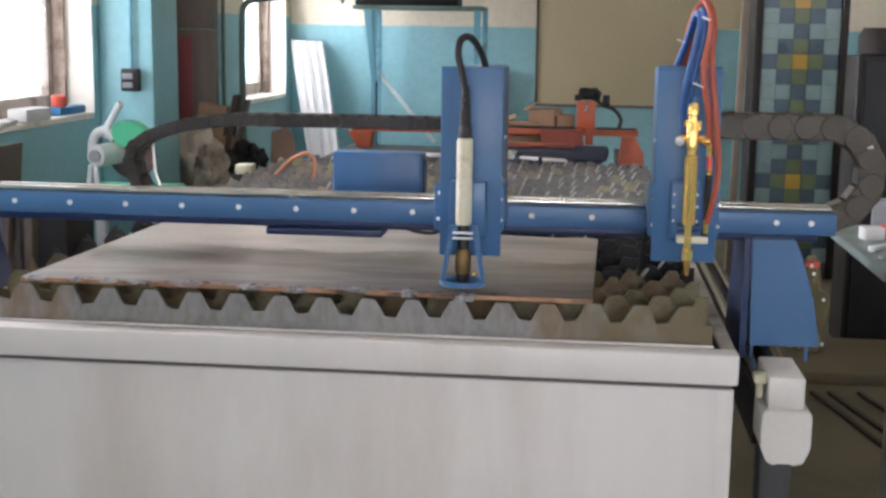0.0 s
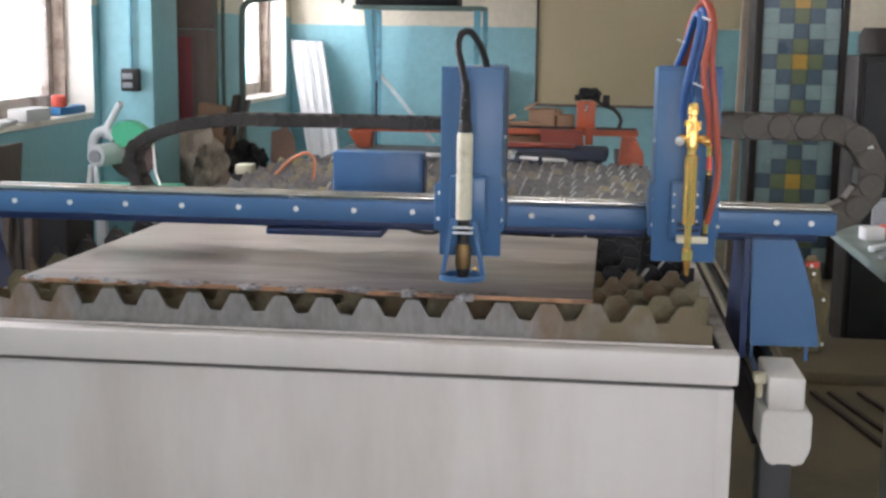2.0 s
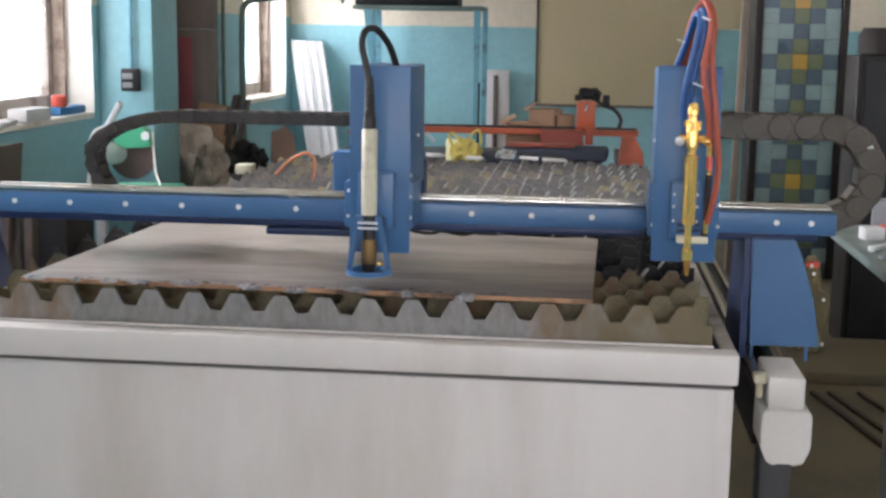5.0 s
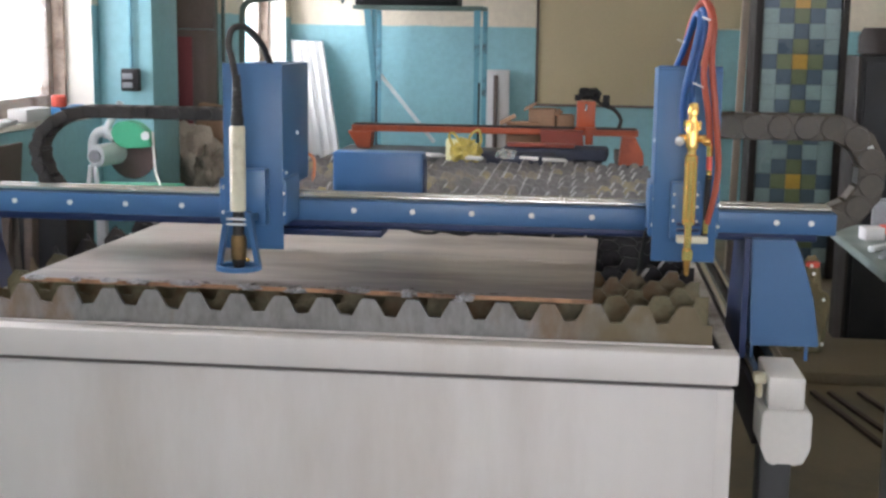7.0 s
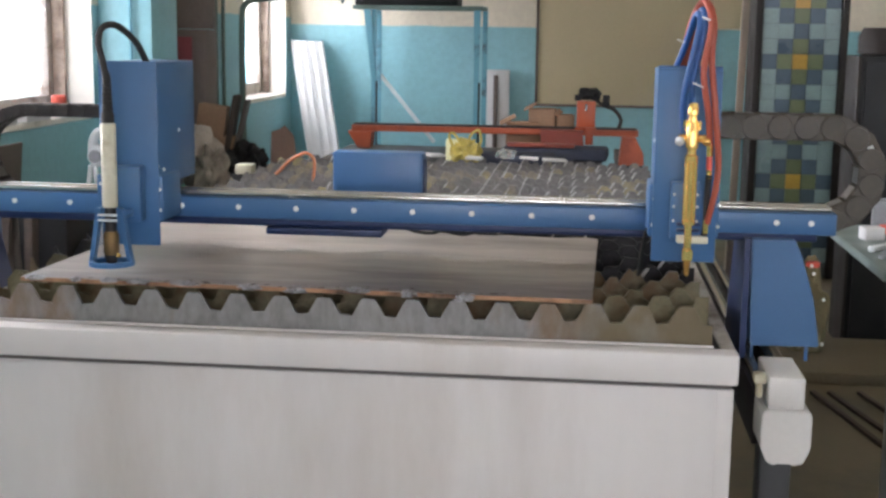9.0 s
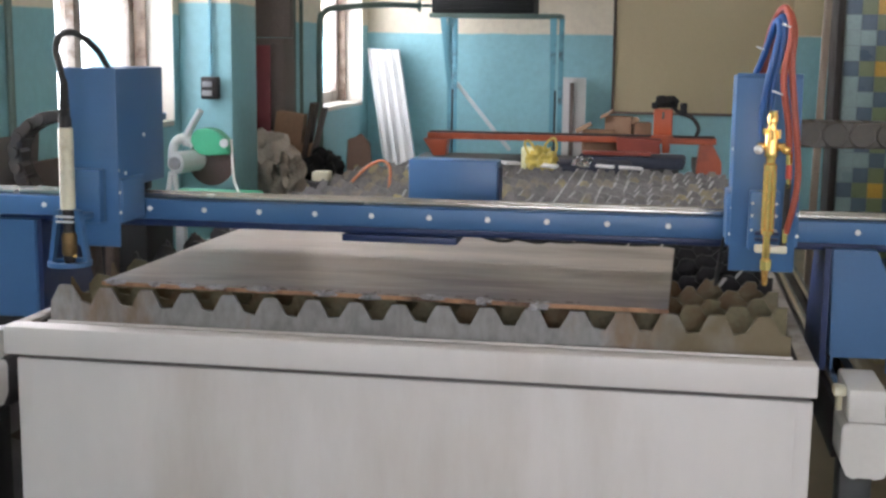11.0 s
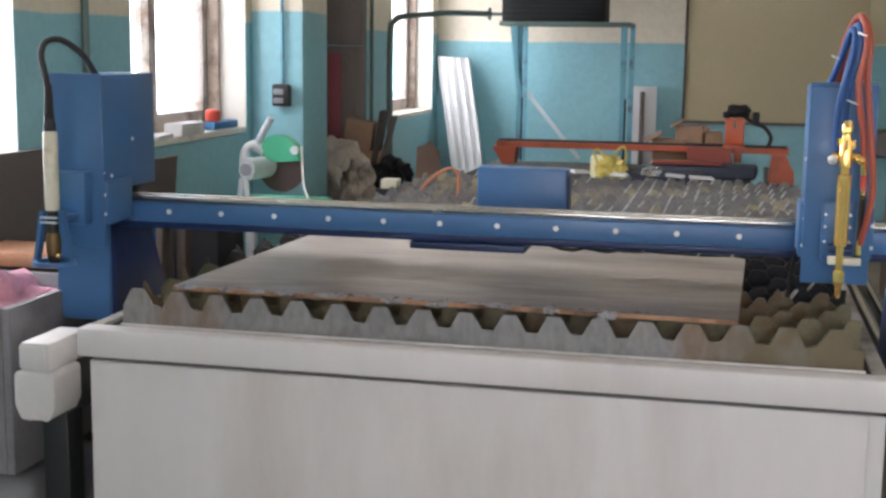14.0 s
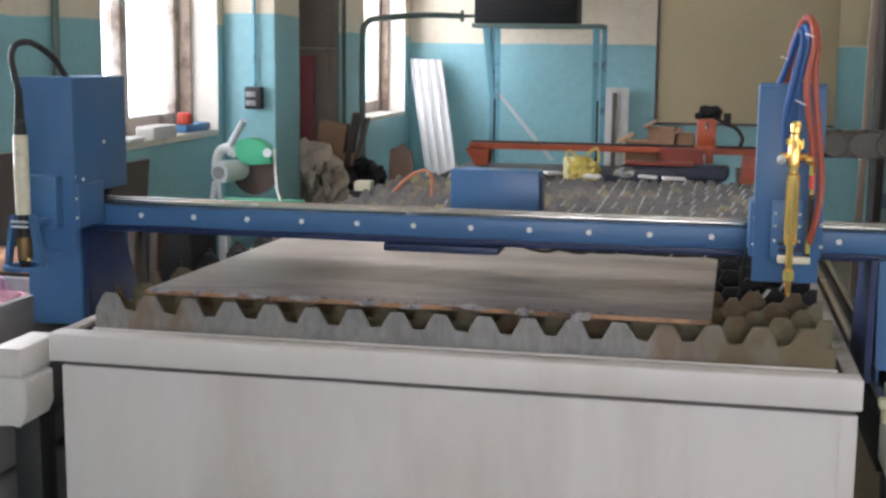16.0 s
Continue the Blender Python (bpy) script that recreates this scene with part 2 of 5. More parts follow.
def prism(bm, pts, y0, y1, bevel=0.0):
    """An outline in x and z, pushed from y0 to y1."""
    f = bm.faces.new([bm.verts.new((x, y0, z)) for x, z in pts])
    ext = bmesh.ops.extrude_face_region(bm, geom=[f])
    vs = [g for g in ext["geom"] if isinstance(g, bmesh.types.BMVert)]
    bmesh.ops.translate(bm, verts=vs, vec=(0, y1 - y0, 0))
    bmesh.ops.recalc_face_normals(bm, faces=bm.faces)
    if bevel:
        bmesh.ops.bevel(bm, geom=list(bm.edges), offset=bevel, segments=2, affect="EDGES")
    return bm


def sweep(bm, pts, r, seg=10, steps=8):
    """A round hose along a smooth line through the points."""
    P = [Vector(p) for p in pts]
    P = [P[0] * 2 - P[1]] + P + [P[-1] * 2 - P[-2]]
    line = []
    for i in range(1, len(P) - 2):
        for k in range(steps):
            t = k / steps
            a, b, c, d = P[i - 1:i + 3]
            line.append(0.5 * (2 * b + (c - a) * t + (2 * a - 5 * b + 4 * c - d) * t * t + (3 * b - a - 3 * c + d) * t ** 3))
    line.append(P[-2])
    rings, up = [], Vector((0.31, 0.9, 0.27)).normalized()
    for i, p in enumerate(line):
        d = (line[min(i + 1, len(line) - 1)] - line[max(i - 1, 0)]).normalized()
        u = (up - d * up.dot(d)).normalized()
        up = u
        w = d.cross(u)
        rings.append([bm.verts.new(p + r * (math.cos(a) * u + math.sin(a) * w)) for a in (2 * math.pi * k / seg for k in range(seg))])
    for a, b in zip(rings, rings[1:]):
        for k in range(seg):
            bm.faces.new((a[k], a[(k + 1) % seg], b[(k + 1) % seg], b[k]))
    bm.faces.new(rings[0][::-1])
    bm.faces.new(rings[-1])
    return bm


def lathe(bm, prof, c, seg=24, axis="z"):
    """Rings of (radius, height) turned round an upright line through c."""
    rings = []
    for r, h in prof:
        ring = []
        for k in range(seg):
            a = 2 * math.pi * k / seg
            ring.append(bm.verts.new((c[0] + r * math.cos(a), c[1] + r * math.sin(a), c[2] + h)))
        rings.append(ring)
    for a, b in zip(rings, rings[1:]):
        for k in range(seg):
            bm.faces.new((a[k], a[(k + 1) % seg], b[(k + 1) % seg], b[k]))
    bm.faces.new(rings[0][::-1])
    bm.faces.new(rings[-1])
    return bm


def B():
    return bmesh.new()


def finish(bm, name, material, smooth=True, shift=(0, 0, 0)):
    if any(shift):
        bmesh.ops.translate(bm, verts=bm.verts, vec=shift)
    me = bpy.data.meshes.new(name)
    bm.to_mesh(me)
    bm.free()
    me.materials.append(material)
    if smooth:
        me.shade_smooth()
        me.set_sharp_from_angle(angle=radians(35))
    return me


BASE = {}


def thing(name, at, label, category, group="", kind=""):
    """An Empty at the thing's base; its parts are given in the room's metres."""
    ob = new(name)
    ob.empty_display_size = 0.05
    ob.location = at
    BASE[ob.name] = Vector(at)
    return tagged(ob, label, category, group, kind)


def part(name, bm, material, parent, label="", smooth=True):
    at = BASE[parent.name]
    ob = new(name, finish(bm, name, material, smooth, -at))
    ob.parent = parent
    BASE[ob.name] = at
    if label:
        tagged(ob, label)
    return ob


def solid(name, bm, material, label="", category="", kind="", group="", smooth=True, at=None):
    """A thing that is one mesh."""
    c = Vector(at) if at is not None else Vector((0, 0, 0))
    ob = new(name, finish(bm, name, material, smooth, -c))
    ob.location = c
    BASE[ob.name] = c
    return tagged(ob, label, category, group, kind)


# ---- the room ----
XW, YN, XE, YS, ZC = -0.9, 7.3, 5.2, -6.2, 3.5
TH = 0.42
bm = B()
box(bm, XW - 1.2, XE + TH, YS - TH, YN + TH, -0.2, 0)
solid("floor", bm, FLOOR, "worn grey concrete workshop floor", "floor", "structure")
bm = B()
box(bm, XW - TH, XE + TH, YS - TH, YN + TH, ZC, ZC + 0.2)
solid("ceiling", bm, CEIL, "whitewashed workshop ceiling", "ceiling", "structure")


def wall_with_openings(name, along, lo, hi, f0, f1, holes, label):
    """A wall along x or y with openings (from, to, sill, head) cut right through it."""
    bm = B()

    def blk(a0, a1, z0, z1):
        if a1 - a0 > 1e-4 and z1 - z0 > 1e-4:
            if along == "y":
                box(bm, f0, f1, a0, a1, z0, z1)
            else:
                box(bm, a0, a1, f0, f1, z0, z1)
    at = lo
    for a0, a1, z0, z1 in holes:
        blk(at, a0, 0, ZC)
        blk(a0, a1, 0, z0)
        blk(a0, a1, z1, ZC)
        at = a1
    blk(at, hi, 0, ZC)
    return solid(name, bm, WALL_WEST if "west" in name else WALL, label, "wall", "structure", smooth=False)


# The first west opening is assumed and never in view.
WEST = [(-4.4, -2.4, 1.0, 2.8), (0.1, 1.28, 1.05, 2.8), (2.1, 3.29, 1.05, 2.8), (5.93, 7.14, 0.97, 2.8)]
# Added opening out of view, made for the east fill lamp.
EAST_ADDED = [(-3.4, -1.6, 1.0, 2.8)]
# The first opening here is added for its lamp, out of view.
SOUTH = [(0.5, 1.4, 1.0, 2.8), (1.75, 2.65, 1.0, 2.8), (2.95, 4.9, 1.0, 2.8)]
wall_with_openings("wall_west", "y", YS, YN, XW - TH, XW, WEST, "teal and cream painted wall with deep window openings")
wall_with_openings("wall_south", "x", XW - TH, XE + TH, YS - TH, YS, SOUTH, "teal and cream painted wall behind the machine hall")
wall_with_openings("wall_north", "x", XW - TH, XE + TH, YN, YN + TH, [], "teal painted wall with a cream upper part")
wall_with_openings("wall_east", "y", YS, YN, XE, XE + TH, EAST_ADDED, "teal and cream painted end wall")

bm = B()
box(bm, XW - TH - 2.0, XW - TH - 1.95, YS - 3, YN + 3, -0.2, 5)
solid("backdrop_west", bm, OUTSIDE, "bright white haze outside the windows", "backdrop", "structure", smooth=False)
bm = B()
box(bm, XW - 3, XE + 3, YS - TH - 2.0, YS - TH - 1.95, -0.2, 5)
solid("backdrop_south", bm, OUTSIDE, "bright white haze outside the windows", "backdrop", "structure", smooth=False)


def window(name, along, a0, a1, z0, z1, face, inward):
    """Wooden casement set back in its opening: frame, mullion, sill, panes and pale reveals."""
    def bx(bm, a, b, d0, d1, za, zb, bev=0.0):
        d0, d1 = sorted((face - inward * d0, face - inward * d1))
        if along == "y":
            box(bm, d0, d1, a, b, za, zb, bev)
        else:
            box(bm, a, b, d0, d1, za, zb, bev)
    w = thing(name, (face, (a0 + a1) / 2, z0) if along == "y" else ((a0 + a1) / 2, face, z0), "tall wooden casement window in a deep pale reveal", "window", kind="structure")
    bm = B()
    bx(bm, a0, a0 + 0.07, 0.19, 0.26, z0 + 0.03, z1, 0.004)
    bx(bm, a1 - 0.075, a1, 0.19, 0.26, z0 + 0.03, z1, 0.004)
    bx(bm, a0 + 0.07, a1 - 0.075, 0.19, 0.26, z0 + 0.03, z0 + 0.11, 0.004)
    bx(bm, a0 + 0.07, a1 - 0.075, 0.19, 0.26, z1 - 0.07, z1, 0.004)
    part("window_frame", bm, FRAME_WOOD, w, "flaking grey-white painted wood")
    mid = (a0 + a1) / 2 - 0.02
    bm = B()
    bx(bm, mid - 0.035, mid + 0.035, 0.185, 0.255, z0 + 0.11, z1 - 0.07, 0.004)
    part("mullion", bm, FRAME_WOOD, w)
    bm = B()
    bx(bm, a1 - 0.028, a1 - 0.003, 0.13, 0.188, z0 + 0.03, z1, 0.004)
    part("jamb_strip", bm, SPECKLED, w, "bare brown wooden strip")
    bm = B()
    bx(bm, a0 + 0.003, a1 - 0.003, 0.003, 0.2, z0 + 0.003, z0 + 0.03, 0.004)
    part("window_sill", bm, REVEAL, w)
    bm = B()
    bx(bm, a1 - 0.003, a1 - 0.001, 0.003, 0.19, z0 + 0.03, z1 - 0.003)
    bx(bm, a0 + 0.001, a0 + 0.003, 0.003, 0.19, z0 + 0.03, z1 - 0.003)
    bx(bm, a0 + 0.003, a1 - 0.003, 0.003, 0.19, z1 - 0.003, z1 - 0.001)
    part("reveal", bm, REVEAL, w, "pale limewashed plaster", smooth=False)
    for p0, p1 in ((a0 + 0.07, mid - 0.035), (mid + 0.035, a1 - 0.075)):
        bm = B()
        bx(bm, p0, p1, 0.22, 0.224, z0 + 0.11, z1 - 0.07)
        pane = part("pane", bm, GLASS, w, smooth=False)
        pane.visible_shadow = False
    return w


GLASS = clear("window_glass", (0.97, 0.99, 1.0, 1), 0.0)
for i, (a0, a1, z0, z1) in enumerate(WEST):
    window("window_%d" % (i + 1), "y", a0, a1, z0, z1, XW, 1)
for i, (a0, a1, z0, z1) in enumerate(SOUTH):
    window("window_%d" % (i + 5), "x", a0, a1, z0, z1, YS, 1)
for i, (a0, a1, z0, z1) in enumerate(EAST_ADDED):
    window("window_%d" % (i + 8), "y", a0, a1, z0, z1, XE, -1)
# Glowing sheet behind the added east opening, out of view.
bm = B()
box(bm, XE + TH + 1.95, XE + TH + 2.0, YS - 3, YN + 3, -0.2, 5)
solid("fill_backdrop_east", bm, OUTSIDE, "bright white haze outside the windows", "backdrop", "structure", smooth=False)

bm = B()
box(bm, XW + 0.001, -0.636, 3.35, 3.73, 0, ZC, 0.012)
solid("pillar", bm, WALL_PILLAR, "teal painted pillar standing out of the wall", "pillar", "structure")

# ---- cutting table ----
TW, TL, TZ = 1.70, 3.12, 0.85


def cutting_table():
    t = thing("cutting_table", (TW / 2, 0, 0), "cream sheet-steel plasma cutting table with toothed support slats", "cutting table")
    bm = B()
    box(bm, 0.015, TW - 0.004, 0.028, 0.036, 0.06, 0.773, 0.003)
    part("front_panel", bm, CREAM, t, "plain cream sheet-steel panel")
    bm = B()
    box(bm, TW - 0.036, TW - 0.0045, 0.0262, 0.0279, 0.06, 0.772, 0.0008)
    part("corner_fold", bm, CREAM, t)
    # Liner plates added so the gap beside the slats reads dark.
    for x0 in (0.0465, TW - 0.0355):
        bm = B()
        box(bm, x0, x0 + 0.003, 0.056, TL - 0.051, 0.52, TZ - 0.004)
        part("tray_side", bm, TRAY_DARK, t, "dark added liner of the tray")
    # Strip behind the gap; the rim's shadow is put into its grey.
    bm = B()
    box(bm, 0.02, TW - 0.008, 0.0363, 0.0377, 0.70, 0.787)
    part("inner_flange", bm, GAP_SHADE, t)
    for x0 in (0.022, TW - 0.03):
        bm = B()
        box(bm, x0, x0 + 0.008, 0.038, TL - 0.03, 0.06, 0.79)
        part("side_panel", bm, CREAM, t)
    bm = B()
    box(bm, 0.03, TW - 0.02, TL - 0.03, TL - 0.02, 0.06, 0.79)
    part("back_panel", bm, CREAM, t)
    bm = B()
    box(bm, 0.045, TW - 0.035, 0.04, TL - 0.04, 0.5, 0.51)
    part("tray", bm, DARK_STEEL, t)
    bm = B()
    box(bm, 0, TW, 0, 0.055, TZ - 0.062, TZ, 0.004)
    part("rim_front", bm, CREAM, t)
    bm = B()
    box(bm, 0, TW, TL - 0.05, TL, TZ - 0.062, TZ, 0.004)
    part("rim_back", bm, CREAM, t)
    for x0 in (0, TW - 0.032):
        bm = B()
        box(bm, x0, x0 + 0.032, 0.056, TL - 0.051, TZ - 0.062, TZ - 0.002, 0.004)
        part("rim_side", bm, RIM_WORN_SHADED, t, "worn cream rim, greyed for the gantry's shade")
    bm = B()
    box(bm, 0.08, TW - 0.045, 0.05, 0.054, TZ + 0.001, TZ + 0.006, 0.001)
    part("rim_lip", bm, CREAM, t)
    return t


TABLE = cutting_table()


def slat_outline(rng, worn, tip, shift=0.0):
    """A toothed steel strip; worn teeth are eaten narrower, nicked and melted down unevenly."""
    pitch, x0, x1, val = 0.093, 0.062, TW - 0.047, tip - 0.037
    pts, c = [(x0, 0.62)], 0.39 - 4 * pitch + shift
    while c < x1 + pitch:
        sag = -0.009 * max(0.0, 1 - ((c - 0.82) / 0.72) ** 2) if not worn else 0.0
        h = tip + sag - rng.uniform(0.0, 0.012 if worn else 0.002)
        v0, v1 = val + sag + rng.uniform(-0.003, 0.003), val + sag + rng.uniform(-0.003, 0.003)
        w = rng.uniform(0.6, 1.05) if worn else 1.0
        tooth = [(c - 0.0345, v0), (c - 0.0145 * w - 0.001, h - 0.002)]
        if worn and rng.random() < 0.28:
            tooth += [(c - 0.006, h), (c - 0.002, h - 0.007), (c + 0.003, h - 0.006), (c + 0.007, h - 0.002)]
        else:
            tooth += [(c - 0.0125 * w, h), (c + 0.0125 * w, h - rng.uniform(0, 0.004) * worn)]
        if worn and rng.random() < 0.28:
            tooth += [(c + 0.015 * w + 0.002, h - 0.008), (c + 0.012, v1 + 0.014), (c + 0.019, v1 + 0.012)]
        else:
            tooth += [(c + 0.0145 * w + 0.001, h - 0.002)]
        tooth.append((c + 0.0345, v1))
        pts += [q for q in tooth if x0 < q[0] < x1]
        c += pitch
    return pts + [(x1, pts[-1][1]), (x1, 0.62)]


rng = random.Random(4)
SLAT_Y = [0.075 + 0.0985 * i for i in range(31)]
for i, y in enumerate(SLAT_Y):
    bm = B()
    prism(bm, slat_outline(rng, i > 1, 0.937 if i > 11 else 0.9305, 0.0465 * (i % 2)), y, y + (0.006 if i < 10 else 0.009))
    lean = 0 if i < 2 else rng.uniform(-0.14, 0.14) * (0.5 if i > 11 else 1)
    for v in bm.verts:
        v.co.y += (v.co.z - 0.75) * lean
    slat = part("slat", bm, SLAT if i < 1 else SLAT_RUST if i < 5 else SLAT_BURNT if i < 12 else SLAT_ASH_LIT, TABLE, smooth=False)
    if i > 3:
        me = slat.data
        me.materials.append(BURNT_EDGE)
        for f in me.polygons:
            f.material_index = int(abs(f.normal.y) < 0.5)
        tip = 0.936 if i > 11 else 0.9285
        c = 0.39 - 3 * 0.093 + 0.0465 * (i % 2)
        while c < TW - 0.09:
            if rng.random() < (0.2 if i < 12 else 0.72 if c > 0.95 else 0.12) and (i > 11 or c > 0.9):
                # Pale sliver laid on the tooth's flank to imitate a glint.
                streak = B()
                w, low, high = rng.uniform(0.003, 0.009), tip - rng.uniform(0.03, 0.042), tip - rng.uniform(0.004, 0.01)
                prism(streak, [(c - 0.033, low), (c - 0.033 + w, low), (c - 0.013 + w, high), (c - 0.0135, high)], y - 0.0035, y - 0.0012)
                for v in streak.verts:
                    v.co.y += (v.co.z - 0.75) * lean
                part("bare_flank", streak, PAINTED_GLINT, slat, smooth=False)
            c += 0.093


def steel_plate():
    """A cut-off sheet with a ragged torch-cut back edge."""
    r = random.Random(8)
    pts = [(0.20, 0.066), (1.409, 0.055), (1.427, 0.835)]
    for k in range(26):
        pts.append((1.40 - k * 0.035 - r.uniform(0, 0.01), 0.845 + r.uniform(-0.012, 0.016) + 0.045 * (k > 11) + 0.06 * (k > 12)))
    pts += [(0.40, 1.05), (0.245, 1.05)]
    bm = B()
    f = bm.faces.new([bm.verts.new((x, y, 0.9315 + 0.0035 * (1.42 - x) / 1.2)) for x, y in pts])
    ext = bmesh.ops.extrude_face_region(bm, geom=[f])
    bmesh.ops.translate(bm, verts=[g for g in ext["geom"] if isinstance(g, bmesh.types.BMVert)], vec=(0, 0, 0.009))
    bmesh.ops.recalc_face_normals(bm, faces=bm.faces)
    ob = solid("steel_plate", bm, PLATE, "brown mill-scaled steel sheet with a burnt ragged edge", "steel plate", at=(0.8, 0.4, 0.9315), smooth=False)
    ob.data.materials.append(RUST_EDGE)
    for f in ob.data.polygons:
        f.material_index = int(abs(f.normal.z) < 0.5)
    return ob


steel_plate()

# ---- gantry ----
GY = 0.34


def gantry():
    g = thing("gantry", (0.85, GY, 0.75), "blue enamelled gantry beam on two side carriages", "gantry")
    bm = B()
    box(bm, -0.23, 1.935, GY, GY + 0.09, 1.042, 1.09, 0.004)
    part("beam", bm, BLUE, g)
    # Dark strip that stands for the thin shadow under the beam.
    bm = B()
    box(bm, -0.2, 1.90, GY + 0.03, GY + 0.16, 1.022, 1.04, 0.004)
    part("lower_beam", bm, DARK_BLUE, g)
    for y in (GY + 0.012, GY + 0.06):
        bm = B()
        box(bm, -0.22, 1.925, y, y + 0.02, 1.091, 1.103, 0.003)
        part("guide_rail", bm, STEEL, g, "bright ground steel rail")
    for i in range(-2, 13):
        x = 0.068 + 0.1337 * i
        if -0.2 < x < 1.75:
            bm2 = B()
            tube(bm2, (x, GY - 0.004, 1.0685), (x, GY + 0.002, 1.0685), 0.0064, 0.0048, 14)
            part("bolt", bm2, WHITE, g)
    for x in (1.806, 1.88):
        bm2 = B()
        tube(bm2, (x, GY - 0.004, 1.0685), (x, GY + 0.002, 1.0685), 0.0064, 0.0048, 14)
        part("bolt", bm2, WHITE, g)
    for s in (0, 1):
        pts = [(1.757, 1.03), (1.85, 1.03), (1.868, 0.99), (1.896, 0.90), (1.914, 0.792), (1.763, 0.79)]
        if s:
            pts = [(-0.233, 1.03), (-0.092, 1.03), (-0.092, 0.79), (-0.238, 0.79)]
        bm = B()
        prism(bm, pts, GY + 0.0, GY + 0.26, 0.003)
        part("side_carriage", bm, BLUE, g)
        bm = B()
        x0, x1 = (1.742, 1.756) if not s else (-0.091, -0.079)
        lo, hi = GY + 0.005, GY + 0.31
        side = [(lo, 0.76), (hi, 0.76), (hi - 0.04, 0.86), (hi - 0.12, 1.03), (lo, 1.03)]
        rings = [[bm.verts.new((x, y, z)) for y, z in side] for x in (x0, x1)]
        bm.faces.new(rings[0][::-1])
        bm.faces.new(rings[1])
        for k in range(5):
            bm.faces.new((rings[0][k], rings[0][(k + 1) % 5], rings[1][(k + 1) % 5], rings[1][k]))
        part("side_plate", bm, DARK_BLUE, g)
    bm = B()
    box(bm, 0.757, 0.984, 0.66, 0.73, 1.04, 1.171, 0.005)
    part("drive_cover", bm, BLUE, g, "blue sheet-metal box on the beam")
    return g


GANTRY = gantry()


def rails():
    for s in (0, 1):
        r = thing("rail_beam", (1.80 if not s else -0.10, 1.6, 0.0), "dark steel side rail on black legs beside the table", "rail")
        sx = (lambda x: x) if not s else (lambda x: 1.70 - x)
        bm = B()
        a, b = sorted((sx(1.745), sx(1.83)))
        box(bm, a, b, 0.1, 3.3, 0.64, 0.75, 0.003)
        part("beam", bm, DARK_STEEL, r)
        for x in (1.755, 1.80):
            bm = B()
            a, b = sorted((sx(x), sx(x + 0.02)))
            box(bm, a, b, 0.1, 3.3, 0.751, 0.765, 0.003)
            part("guide_rail", bm, STEEL, r)
        for y in (0.02, 3.0):
            bm = B()
            a, b = sorted((sx(1.756), sx(1.82)))
            box(bm, a, b, y + 0.03, y + 0.1, 0, 0.64, 0.004)
            part("leg", bm, BLACK, r)
        m = thing("motor_box", (sx(1.787), 0.05, 0.64), "cream painted end box on the rail", "motor box", group="motor boxes")
        bm = B()
        a, b = sorted((sx(1.756), sx(1.826)))
        box(bm, a, b, -0.02, 0.15, 0.75, 0.815, 0.005)
        part("upper_box", bm, CREAM_BOX, m)
        bm = B()
        a, b = sorted((sx(1.746), sx(1.842)))
        prism(bm, [(a + 0.006, 0.749), (b - 0.006, 0.749), (b, 0.741), (b, 0.672), (b - 0.014, 0.641), (a + 0.014, 0.641), (a, 0.672), (a, 0.741)], -0.025, 0.10, 0.003)
        part("lower_box", bm, CREAM_BOX, m)
        for x in (a + 0.028, b - 0.028):
            bm = B()
            tube(bm, (x, -0.008, 0.636), (x, -0.008, 0.6405), 0.006, None, 8)
            part("screw", bm, CREAM_BOX, m)
        bm = B()
        box(bm, a + 0.014, b - 0.020, -0.0215, -0.0202, 0.757, 0.808, 0.0005)
        part("cover_plate", bm, CREAM_BOX, m)
        if s:
            continue
        bm = B()
        c = sx(1.742)
        box(bm, c - 0.012, c + 0.012, 0.0, 0.03, 0.795, 0.815, 0.004)
        box(bm, c - 0.006, c + 0.006, 0.004, 0.026, 0.766, 0.795, 0.003)
        part("limit_switch", bm, IVORY, m, "small ivory limit switch")


rails()


